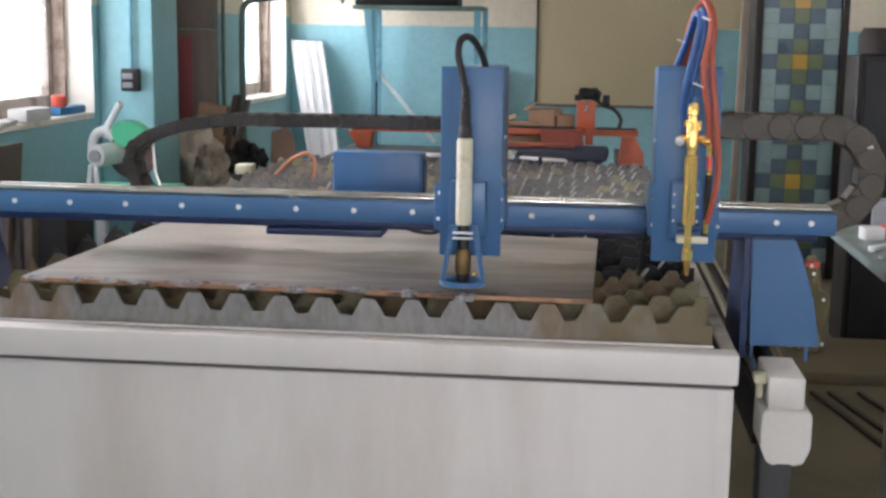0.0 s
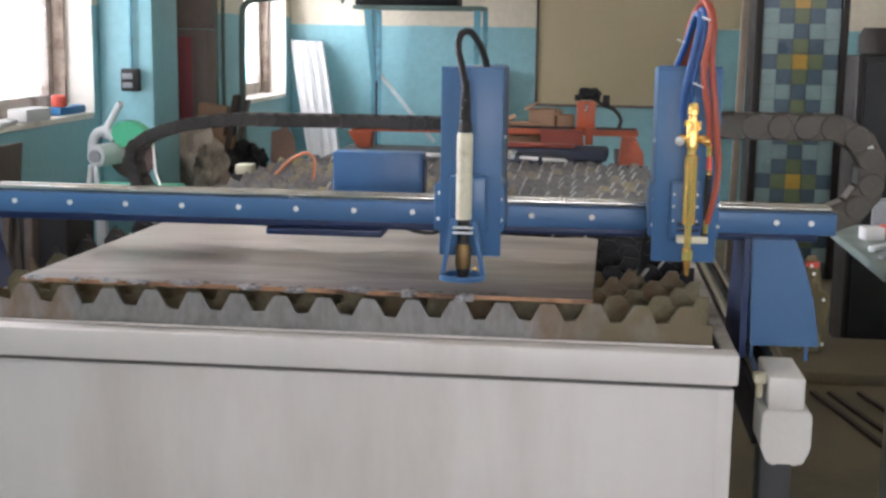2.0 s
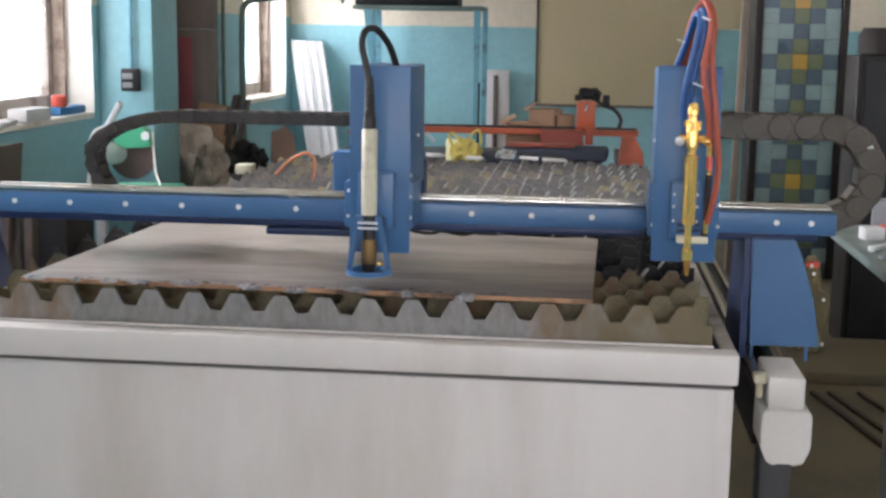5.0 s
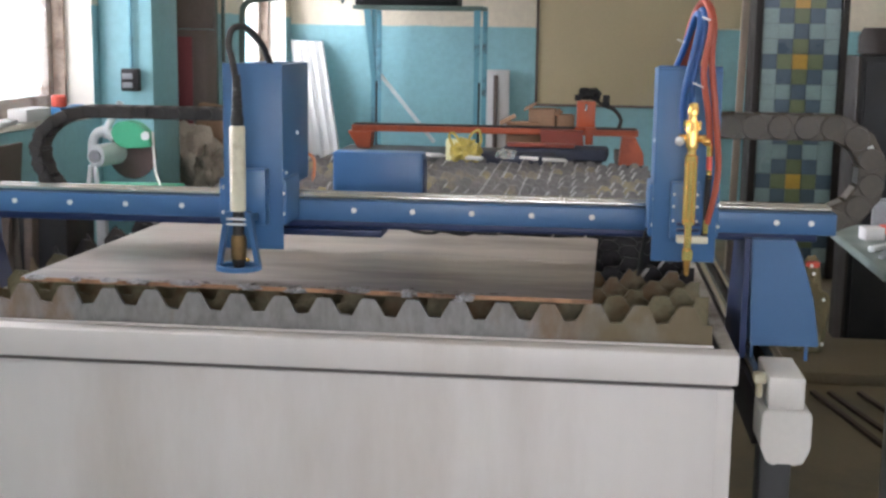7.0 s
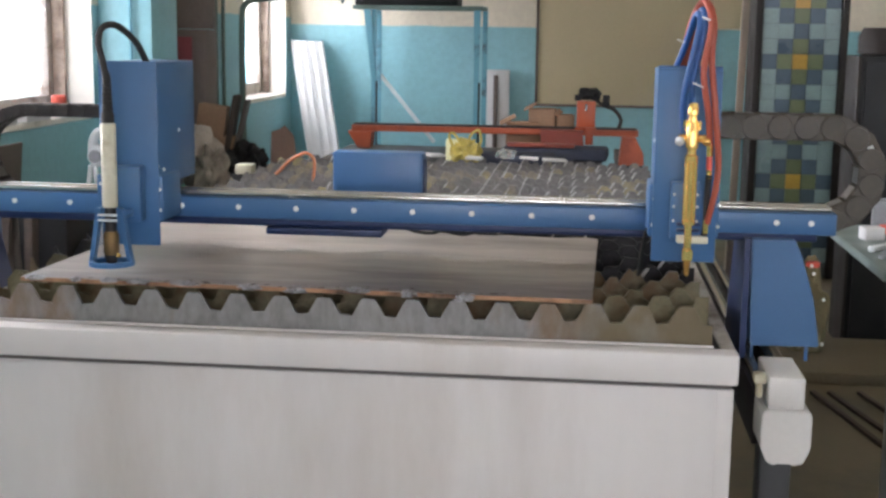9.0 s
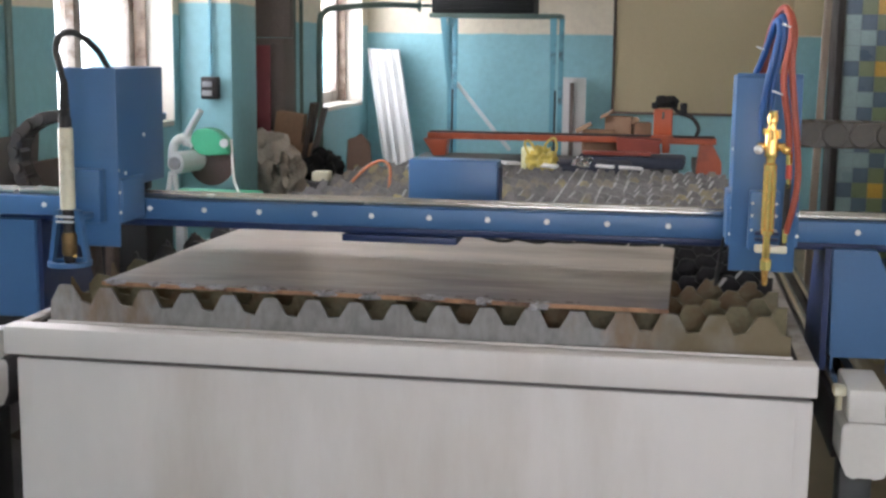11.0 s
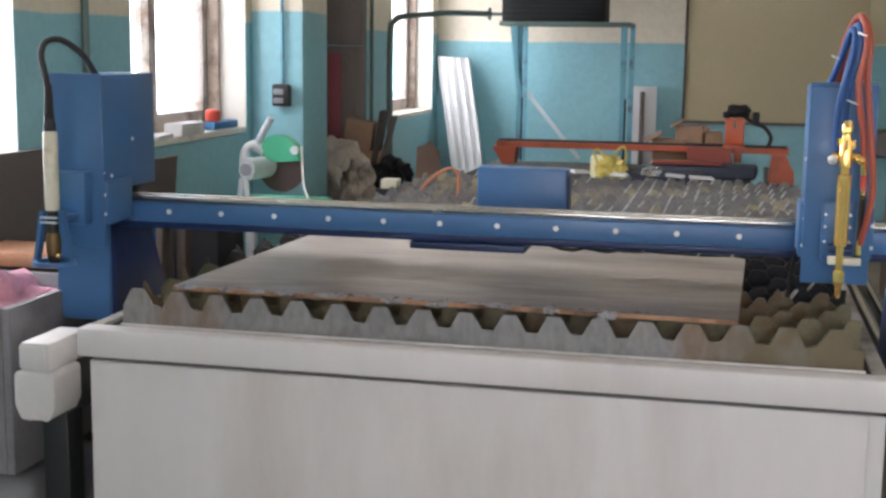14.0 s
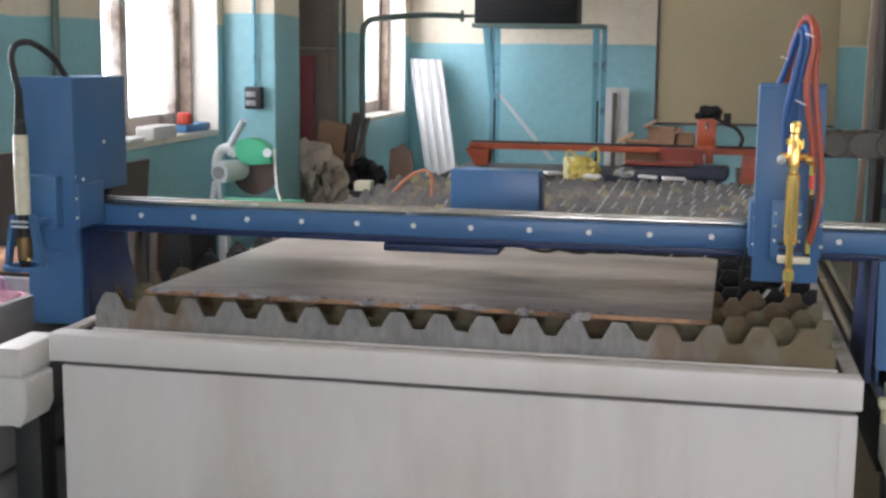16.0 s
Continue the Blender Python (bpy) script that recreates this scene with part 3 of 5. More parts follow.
# ---- cutting heads ----
def plasma_head():
    h = thing("plasma_torch_head", (1.143, 0.2, 1.0), "blue torch carriage with an ivory plasma torch and shield ring", "torch carriage")
    bm = B()
    box(bm, 1.081, 1.212, 0.2, 0.206, 0.997, 1.398, 0.002)
    part("front_plate", bm, BLUE, h)
    bm = B()
    box(bm, 1.09, 1.206, 0.207, 0.485, 1.125, 1.396, 0.004)
    part("housing", bm, BLUE, h)
    bm = B()
    box(bm, 1.068, 1.218, 0.208, 0.334, 1.05, 1.15, 0.004)
    part("slide_block", bm, BLUE, h)
    lift = B()
    box(lift, 1.105, 1.182, 0.165, 0.199, 1.04, 1.16, 0.003)
    lift_ob = part("torch_holder", lift, BLUE, h)
    bm = B()
    lathe(bm, [(0.0155, 1.081), (0.0163, 1.085), (0.0163, 1.254), (0.014, 1.2575)], (1.143, 0.09, 0))
    part("torch_barrel", bm, IVORY, lift_ob, "ivory plastic barrel")
    bm = B()
    prof = [(0.0135, 1.258), (0.0135, 1.275)]
    for k in range(9):
        prof += [(0.0125 - k * 0.0004, 1.279 + k * 0.009), (0.0105 - k * 0.0004, 1.2835 + k * 0.009)]
    prof += [(0.008, 1.362)]
    lathe(bm, prof, (1.143, 0.09, 0))
    part("strain_relief", bm, RUBBER, lift_ob)
    bm = B()
    sweep(bm, [(1.143, 0.09, 1.345), (1.134, 0.092, 1.39), (1.126, 0.095, 1.425), (1.130, 0.11, 1.454), (1.146, 0.15, 1.458), (1.164, 0.21, 1.425), (1.174, 0.25, 1.38)], 0.0072)
    part("cable", bm, RUBBER, lift_ob)
    bm = B()
    lathe(bm, [(0.011, 0.962), (0.0145, 0.975), (0.0145, 1.02), (0.012, 1.024), (0.012, 1.0805)], (1.143, 0.09, 0))
    part("torch_tip", bm, DARK_STEEL, lift_ob)
    bm = B()
    ring = [(0.045, 0.957), (0.048, 0.957), (0.048, 0.967), (0.045, 0.967), (0.038, 0.967), (0.038, 0.957)]
    lathe(bm, ring, (1.143, 0.09, 0), 36)
    part("shield_ring", bm, BLUE, lift_ob)
    for s in (-1, 1):
        bm = B()
        prism(bm, [(1.143 + s * 0.017, 1.08), (1.143 + s * 0.028, 1.078), (1.143 + s * 0.046, 0.966), (1.143 + s * 0.037, 0.966)], 0.08, 0.10)
        part("bracket_arm", bm, BLUE, lift_ob)
    bm = B()
    box(bm, 1.12, 1.166, 0.09, 0.166, 1.052, 1.066, 0.002)
    part("clamp", bm, BLUE, lift_ob)
    return h, lift_ob


PLASMA, PLASMA_LIFT = plasma_head()


def gas_head():
    h = thing("gas_torch_head", (1.597, 0.2, 1.0), "blue torch carriage with a brass gas cutting torch and hoses", "torch carriage")
    bm = B()
    box(bm, 1.530, 1.662, 0.2, 0.206, 0.999, 1.402, 0.002)
    part("front_plate", bm, BLUE, h)
    bm = B()
    tube(bm, (1.531, 0.2035, 1.402), (1.661, 0.2035, 1.402), 0.0055, None, 16)
    part("top_fold", bm, BLUE, h)
    bm = B()
    box(bm, 1.538, 1.655, 0.207, 0.485, 1.125, 1.398, 0.004)
    part("housing", bm, BLUE, h)
    bm = B()
    box(bm, 1.522, 1.668, 0.208, 0.334, 1.05, 1.16, 0.004)
    part("slide_block", bm, BLUE, h)
    bm = B()
    box(bm, 1.565, 1.625, 0.17, 0.199, 1.05, 1.17, 0.003)
    part("torch_holder", bm, BLUE, h)
    bm = B()
    c = (1.60, 0.14, 0)
    lathe(bm, [(0.003, 0.980), (0.006, 0.985), (0.008, 1.012), (0.011, 1.014), (0.011, 1.035), (0.008, 1.038), (0.008, 1.085), (0.0135, 1.087), (0.0135, 1.096), (0.0045, 1.098), (0.0045, 1.214), (0.0135, 1.216), (0.0135, 1.228), (0.0095, 1.231), (0.0095, 1.242), (0.0130, 1.244), (0.0130, 1.284), (0.009, 1.295), (0.009, 1.31), (0.011, 1.312), (0.011, 1.325), (0.006, 1.335)], c)
    body = part("torch_body", bm, BRASS, h, "polished brass cutting torch")
    for dx, dy in ((-0.0078, 0.0), (0.0078, 0.0), (0.0, -0.005)):
        bm = B()
        tube(bm, (1.60 + dx, 0.14 + dy, 1.09), (1.60 + dx, 0.14 + dy, 1.222), 0.0056, None, 16)
        part("gas_tube", bm, BRASS, body)
    bm = B()
    tube(bm, (1.574, 0.145, 1.263), (1.59, 0.148, 1.263), 0.0085, None, 16)
    tube(bm, (1.61, 0.148, 1.263), (1.628, 0.145, 1.263), 0.0085, None, 16)
    part("valve_knob", bm, BRASS, body)
    bm = B()
    box(bm, 1.578, 1.641, 0.138, 0.165, 1.048, 1.062, 0.002)
    part("clamp_block", bm, IVORY, h, "pale metal clamp")
    for name, mm, pts in (
        ("red_hose", HOSE_RED, [(1.636, 0.14, 1.25), (1.630, 0.135, 1.31), (1.616, 0.13, 1.40), (1.627, 0.13, 1.49), (1.613, 0.16, 1.538), (1.592, 0.22, 1.49), (1.578, 0.27, 1.39)]),
        ("red_hose", HOSE_RED, [(1.637, 0.14, 1.09), (1.649, 0.135, 1.15), (1.654, 0.135, 1.21), (1.645, 0.13, 1.30), (1.631, 0.135, 1.42), (1.633, 0.14, 1.49), (1.620, 0.17, 1.530), (1.6, 0.24, 1.47), (1.585, 0.28, 1.39)]),
        ("blue_hose", HOSE_BLUE, [(1.598, 0.165, 1.30), (1.597, 0.15, 1.38), (1.615, 0.145, 1.48), (1.61, 0.17, 1.52), (1.588, 0.23, 1.46), (1.57, 0.28, 1.39)]),
        ("blue_hose", HOSE_BLUE, [(1.584, 0.165, 1.27), (1.580, 0.15, 1.34), (1.592, 0.14, 1.42), (1.606, 0.15, 1.49), (1.600, 0.18, 1.51), (1.582, 0.23, 1.44), (1.566, 0.28, 1.39)]),
    ):
        bm = B()
        sweep(bm, pts, 0.0067)
        part(name, bm, mm, h)
    return h


GAS = gas_head()


# ---- cable chains ----
def chain_mesh(length, height, width, name, material):
    bm = B()
    for y in (-width / 2, width / 2 - 0.006):
        box(bm, -length * 0.54, length * 0.54, y, y + 0.006, -height * 0.48, height * 0.48, 0.003, 1)
    box(bm, -length * 0.3, length * 0.3, -width / 2 + 0.006, width / 2 - 0.006, height / 2 - 0.006, height / 2 - 0.001)
    box(bm, -length * 0.3, length * 0.3, -width / 2 + 0.006, width / 2 - 0.006, -height / 2 + 0.001, -height / 2 + 0.006)
    for y in (-width / 2 - 0.005, width / 2 + 0.001):
        tube(bm, (-length * 0.42, y, 0), (-length * 0.42, y + 0.004, 0), height * 0.485, height * 0.45, 24)
        s = math.copysign(1, y)
        tube(bm, (length * 0.30, y + 0.002 - s * 0.003, 0), (length * 0.30, y + 0.002 + s * 0.006, 0), height * 0.47, height * 0.42, 24)
    me = finish(bm, name, material)
    me.materials.append(CHAIN_DARK)
    for f in me.polygons:
        f.material_index = int(abs(f.center.y) < width / 2 - 0.0065)
    return me


def chain_pose(s, xh, xe, a, r, q, zu, side):
    """A link s metres along the chain from its head end at xh: a level run, a slow bend of reach a down to the turn at xe,
    then a round bend of radius q back; side is -1 where the loop lies towards smaller x."""
    xc = xe - side * a
    line = [(xh, zu)] if side * (xc - xh) > 0 else []
    line += [(xc + side * a * math.sin(k * math.pi / 80), zu - r + r * math.cos(k * math.pi / 80)) for k in range(41)]
    line += [(xe - side * q + side * q * math.cos(k * math.pi / 40), zu - r - q * math.sin(k * math.pi / 40)) for k in range(1, 21)]
    line.append((xe - side * (q + 3), zu - r - q))
    for (x0, z0), (x1, z1) in zip(line, line[1:]):
        d = math.hypot(x1 - x0, z1 - z0)
        if s <= d:
            k = s / d
            turn = math.atan2(-(z1 - z0), side * (x1 - x0))
            return pose(x0 + (x1 - x0) * k, 0, z0 + (z1 - z0) * k, 0, side * math.degrees(turn), 0)
        s -= d


def make_chain(at, label, n, mesh):
    c = thing("cable_chain", at, label, "cable chain")
    links = []
    for i in range(n):
        ob = new("link", mesh)
        ob.parent = c
        links.append(ob)
    return c, links


CH_L = chain_mesh(0.04, 0.032, 0.06, "link", CHAIN)
CH_R = chain_mesh(0.058, 0.062, 0.07, "link", CHAIN_TAN)
_, LEFT_LINKS = make_chain((0, 0.52, 0), "dark plastic cable drag chain looping along the beam", 36, CH_L)
_, RIGHT_LINKS = make_chain((0, 0.50, 0), "thick dusty brown plastic cable drag chain with one loop", 14, CH_R)

# ---- more materials ----
CARD = mat("cardboard", lin(152, 120, 94), 0.8, vary=0.12, scale=5, bump=0.1)
SACKCLOTH = mat("dusty_sackcloth", lin(186, 174, 160), 0.9, vary=0.2, scale=6, bump=0.4, stain=lin(96, 88, 78), stain_scale=4)
# White foam greyed for the shade it stands in, dirt stains on top.
GREYFOAM = mat("shaded_grimy_foam", lin(128, 125, 125), 0.75, vary=0.1, scale=5, stain=lin(112, 106, 102), stain_scale=4)
FOAM = mat("white_foam", lin(205, 203, 200), 0.7, vary=0.05, scale=4)
PINK = mat("pink_cloth", lin(206, 148, 156), 0.85, vary=0.18, scale=14, bump=0.4, bscale=60)
PRINT_RED = mat("red_print", lin(176, 50, 62), 0.7, vary=0.1)
GREEN = mat("green_enamel", lin(62, 164, 122), 0.42, vary=0.08)
PALE_METAL = mat("cast_aluminium", lin(196, 200, 200), 0.42, 0.25, vary=0.1)
ABRASIVE = mat("abrasive_disc", lin(74, 58, 54), 0.8, vary=0.2, scale=30)
YELLOW_FILM = mat("yellow_plastic_film", lin(198, 178, 92), 0.4, vary=0.3, scale=18, bump=0.5, bscale=40)
RED_CAB = mat("faded_red_paint", lin(134, 62, 66), 0.55, vary=0.15, scale=4)
GREY_CAB = mat("grey_brown_paint", lin(108, 95, 88), 0.6, vary=0.2, scale=4)
RUSTRED = mat("red_lead_paint", lin(130, 54, 38), 0.5, vary=0.14, scale=6)
TAUPE = mat("taupe_board", lin(88, 81, 77), 0.7, vary=0.15, scale=3, bump=0.1)
NEARBLACK = mat("black_enamel", lin(10, 9, 10), 0.65, vary=0.2)
HOSE_ORANGE = mat("orange_hose", lin(196, 122, 84), 0.5, vary=0.08)
ALU = mat("white_lacquered_aluminium", lin(232, 232, 230), 0.4, 0.0, vary=0.04)
GREY_PAINT = mat("grey_cylinder_paint", lin(128, 130, 132), 0.45, vary=0.15, scale=5)
BLUEPLASTIC = mat("blue_plastic", lin(52, 112, 160), 0.4, vary=0.06)
REDPLASTIC = mat("red_plastic", lin(208, 84, 66), 0.4, vary=0.06)
TILE_M = {k: mat("glazed_tile", c, 0.34, vary=0.16, scale=7, bump=0.05) for k, c in (
    ("L", lin(138, 160, 158)), ("D", lin(82, 100, 114)), ("O", lin(118, 128, 92)), ("Y", lin(200, 158, 64)))}


def lump(bm, c, sx, sy, sz, seed=0, rough=0.18, sub=3, f=3.0):
    """A soft uneven heap with a flattened base."""
    r = bmesh.ops.create_icosphere(bm, subdivisions=sub, radius=1)
    off = Vector((seed * 3.1, seed * 1.7, seed))
    for v in r["verts"]:
        d = 1 + rough * noise.noise(v.co * f * 0.5 + off) * 2 + rough * 0.5 * noise.noise(v.co * f * 1.7 + off)
        p = v.co * d
        v.co = Vector((c[0] + p.x * sx, c[1] + p.y * sy, c[2] + max(p.z, -0.72) * sz))
    return bm


def rbox(bm, c, size, rz=0.0, rx=0.0, ry=0.0, bevel=0.004):
    """A turned box round its centre."""
    tmp = B()
    box(tmp, -size[0] / 2, size[0] / 2, -size[1] / 2, size[1] / 2, -size[2] / 2, size[2] / 2, bevel)
    m = pose(*c, rx, ry, rz)
    bmesh.ops.transform(tmp, matrix=m, verts=tmp.verts)
    me = bpy.data.meshes.new("tmp")
    tmp.to_mesh(me)
    tmp.free()
    bm.from_mesh(me)
    bpy.data.meshes.remove(me)
    return bm


# ---- mosaic column, post and far wall ----
def mosaic_column():
    c = thing("mosaic_column", (2.66, 5.6, 0), "tiled column of green, blue and yellow mosaic in dark edging", "column")
    bm = B()
    box(bm, 2.425, 2.895, 5.51, 5.80, 0, 2.9)
    part("core", bm, mat("grey_grout", lin(104, 112, 110), 0.8), c)
    for x0 in (2.385, 2.892):
        bm = B()
        box(bm, x0, x0 + 0.042, 5.47, 5.81, 0, 2.9, 0.004)
        part("edge_post", bm, mat_edge, c, "dark brown wooden edging")
    rows = ("DOYOD", "LDODL", "LLDLL", "LDODL")
    g = 0.0911
    meshes = {}
    for k in TILE_M:
        bm = B()
        box(bm, -g / 2 + 0.001, g / 2 - 0.001, -0.005, 0.006, -g / 2 + 0.001, g / 2 - 0.001, 0.001, 1)
        meshes[k] = finish(bm, "tile", TILE_M[k])
    for j in range(-14, 15):
        for i in range(5):
            z = 1.326 + j * g
            if z < 0.06 or z > 2.8:
                continue
            ob = new("tile", meshes[rows[(-j) % 4][i]])
            ob.parent = c
            ob.location = (2.663 + (i - 2) * g - 2.66, 5.504 - 5.6, z)
    return c


mat_edge = mat("dark_brown_edging", lin(40, 32, 28), 0.6, vary=0.2)
mosaic_column()
bm = B()
rbox(bm, (2.262, 5.0, 1.3), (0.04, 0.05, 2.6), 0, 0, 1.0)
solid("wooden_post", bm, mat("pale_wood", lin(136, 122, 108), 0.7, vary=0.15, scale=8), "pale bare wooden post beside the column", "post", at=(2.25, 5.0, 0))


def wall_board():
    c = thing("wall_board", (1.66, YN - 0.02, 1.6), "large beige hardboard panel with thin dark trim on the wall", "wall panel")
    bm = B()
    box(bm, 1.015, 2.30, YN - 0.022, YN - 0.003, 0.95, 2.6, 0.003)
    part("panel", bm, BOARD, c)
    bm = B()
    box(bm, 0.995, 1.014, YN - 0.03, YN - 0.003, 0.93, 2.62, 0.002)
    box(bm, 1.014, 2.30, YN - 0.03, YN - 0.003, 0.93, 0.949, 0.002)
    part("trim", bm, GREY_CAB, c)
    bm = B()
    box(bm, 2.304, 2.62, YN - 0.02, YN - 0.003, 1.53, 2.6, 0.003)
    part("panel", bm, BOARD, c)
    return c


wall_board()


def steel_stand():
    D, T = 0.094, 1.631
    s = thing("steel_stand", (0.2, 6.9, 0), "teal painted angle-steel stand with a braced side by the wall", "stand")
    for x, y in ((-0.146, 6.72), (-0.167, 7.08), (0.600, 6.72), (0.630, 7.08)):
        bm = B()
        box(bm, x - 0.025, x + 0.012, y, y + 0.006, 0, T, 0.001)
        box(bm, x - 0.025, x - 0.019, y + 0.0062, y + 0.04, 0, T, 0.001)
        part("leg", bm, TEAL_STEEL, s)
    for y in (6.70, 7.08):
        bm = B()
        box(bm, -0.305, 0.638, y, y + 0.04, T, T + 0.03, 0.003)
        part("top_rail", bm, GREEN_STEEL, s)
    for x in (-0.305, 0.598):
        bm = B()
        box(bm, x, x + 0.04, 6.741, 7.079, T, T + 0.03, 0.003)
        part("top_rail", bm, GREEN_STEEL, s)
    bm = B()
    rbox(bm, (0.038, 7.1, 0.908), (0.03, 0.012, 0.667), 0, 0, -39.63)
    part("brace", bm, PALE_METAL, s, "bright diagonal bar")
    for x0, x1 in ((-0.195, -0.146), (0.599, 0.600)):
        bm = B()
        prism(bm, [(x0 - 0.03, T), (x0 + 0.02, T), (x1 + 0.014, 1.13), (x1 - 0.022, 1.13)], 6.705, 6.716, 0.002)
        part("gusset", bm, TEAL_STEEL, s)
    # Dark strips added to shade one edge of the front legs.
    for x in (-0.138, 0.608):
        bm = B()
        box(bm, x, x + 0.014, 6.71, 6.7195, 0.3, 1.12, 0.002)
        part("leg_cover", bm, DARK_STEEL, s)
    bm = B()
    box(bm, -0.146, 0.600, 7.085, 7.10, 0.30, 0.335, 0.002)
    part("cross_rail", bm, TEAL_STEEL, s)
    h = thing("heater_unit", (0.076, 6.9, T + 0.03), "black slatted heater unit lying on the steel stand", "heater")
    bm = B()
    box(bm, -0.296, 0.448, 6.74, 7.1, T + 0.031, T + 0.39, 0.012)
    part("case", bm, NEARBLACK, h)
    for k in range(8):
        bm = B()
        z = T + 0.06 + k * 0.036
        box(bm, -0.276, 0.428, 6.732, 6.739, z, z + 0.012, 0.002)
        part("slat", bm, NEARBLACK, h)
    bm = B()
    tube(bm, (-0.403, 6.9, 1.717), (-0.291, 6.9, 1.717), 0.012)
    tube(bm, (-0.423, 6.9, 1.717), (-0.408, 6.9, 1.717), 0.045)
    part("flange", bm, GREEN_STEEL, h)


steel_stand()


def pipes():
    bm = B()
    sweep(bm, [(-0.82, 5.6, 0.0), (-0.82, 5.6, 0.8), (-0.82, 5.6, 1.5), (-0.80, 5.64, 1.64), (-0.74, 5.86, 1.675), (-0.58, 6.4, 1.71), (-0.413, 6.9, 1.717)], 0.02, 12)
    solid("heating_pipe", bm, GREEN_STEEL, "dark grey-green heating pipe with a swept elbow by the window", "pipe", at=(-0.82, 5.6, 0))
    for y, r in ((5.2, 0.012), (5.36, 0.012), (1.70, 0.014)):
        bm = B()
        tube(bm, (-0.875, y, 0.1), (-0.875, y, ZC), r)
        solid("wall_pipe", bm, GREEN_STEEL, "thin grey-green painted pipe running up the wall", "pipe", group="wall pipes", at=(-0.875, y, 0.1))


pipes()


def leaning_panels():
    for k, (x, w) in enumerate(((-0.85, 0.055), (-0.79, 0.06), (-0.722, 0.07), (-0.655, 0.055))):
        bm = B()
        z, foot = 1.40 - 0.002 * k, 0.285

        def slab(a, b, y0, y1):
            prism(bm, [(a, z), (b, z), (b + foot, 0), (a + foot, 0)], y0, y1, 0.002)
        slab(x - w / 2, x + w / 2, 7.20, 7.23)
        for e in (-1, 1):
            slab(x + e * w * 0.36 - 0.006, x + e * w * 0.36 + 0.006, 7.183, 7.1985)
        for v in bm.verts:
            v.co.y -= (z - v.co.z) * 0.24 + k * 0.004
        solid("aluminium_profile", bm, ALU, "white ribbed aluminium profile leaning against the wall", "profile", group="leaning profiles", at=(x + 0.1, 7.0, 0))
    bm = B()
    box(bm, 0.63, 0.803, YN - 0.06, YN - 0.03, 0, 1.2, 0.003)
    f = thing("narrow_panel", (0.74, YN - 0.05, 0), "narrow white panel with a dark strip leaning on the wall", "panel")
    part("sheet", bm, FOAM, f)
    bm = B()
    box(bm, 0.682, 0.716, YN - 0.072, YN - 0.061, 0, 1.16, 0.002)
    part("strip", bm, GREY_CAB, f, "dark brown strip")


leaning_panels()


# ---- orange machine behind the table ----
def orange_machine():
    o = thing("orange_cutting_machine", (0.9, 4.3, 0), "small orange gantry cutting machine on a dark steel bed", "cutting machine")
    bm = B()
    box(bm, 0.10, 1.47, 3.45, 4.44, 0.80, 0.858, 0.004)
    part("bed", bm, DARK_STEEL, o)
    bm = B()
    box(bm, 1.56, 1.69, 3.6, 5.2, 0.74, 0.799, 0.004)
    part("side_rail", bm, DARK_STEEL, o)
    for x, h in ((0.16, 0.799), (1.38, 0.799), (1.60, 0.739)):
        for y in (3.65, 4.34):
            bm = B()
            box(bm, x, x + 0.06, y, y + 0.06, 0, h, 0.003)
            part("leg", bm, DARK_STEEL, o)
    bm = B()
    box(bm, 0.15, 1.66, 4.2, 4.27, 0.950, 0.982, 0.003)
    part("beam", bm, ORANGE, o)
    bm = B()
    box(bm, 0.16, 1.65, 4.205, 4.265, 0.983, 0.992, 0.002)
    part("guide_rail", bm, DARK_STEEL, o)
    bm = B()
    prism(bm, [(0.128, 0.95), (0.26, 0.95), (0.255, 0.905), (0.25, 0.862), (0.185, 0.862)], 4.19, 4.3, 0.003)
    part("foot", bm, ORANGE, o)
    bm = B()
    prism(bm, [(1.575, 0.949), (1.645, 0.949), (1.69, 0.86), (1.692, 0.80), (1.56, 0.80)], 4.19, 4.3, 0.003)
    part("foot", bm, ORANGE, o)
    bm = B()
    box(bm, 1.338, 1.434, 4.12, 4.19, 1.0, 1.134, 0.006)
    box(bm, 1.33, 1.44, 4.14, 4.198, 0.955, 0.998, 0.004)
    box(bm, 1.385, 1.425, 4.11, 4.139, 0.91, 0.999, 0.004)
    carr = part("carriage", bm, ORANGE, o)
    bm = B()
    lump(bm, (1.40, 4.16, 1.165), 0.055, 0.05, 0.035, 3, 0.3)
    box(bm, 1.325, 1.36, 4.12, 4.17, 1.135, 1.165, 0.005)
    box(bm, 1.468, 1.505, 4.13, 4.17, 1.10, 1.165, 0.006)
    part("motor", bm, NEARBLACK, carr)
    bm = B()
    tube(bm, (1.386, 4.118, 1.085), (1.386, 4.118, 1.12), 0.006)
    part("pin", bm, STEEL, carr)
    bm = B()
    sweep(bm, [(1.42, 4.15, 1.15), (1.47, 4.15, 1.115), (1.53, 4.15, 1.09), (1.565, 4.16, 1.04), (1.555, 4.18, 0.99)], 0.010)
    part("cable", bm, RUBBER, carr)
    bm = B()
    prism(bm, [(1.155, 0.99), (1.380, 0.982), (1.372, 0.972), (1.385, 0.862), (1.14, 0.862), (1.16, 0.93)], 4.05, 4.15, 0.003)
    part("channel", bm, RUSTRED, o, "dull red steel channel")
    return o


orange_machine()


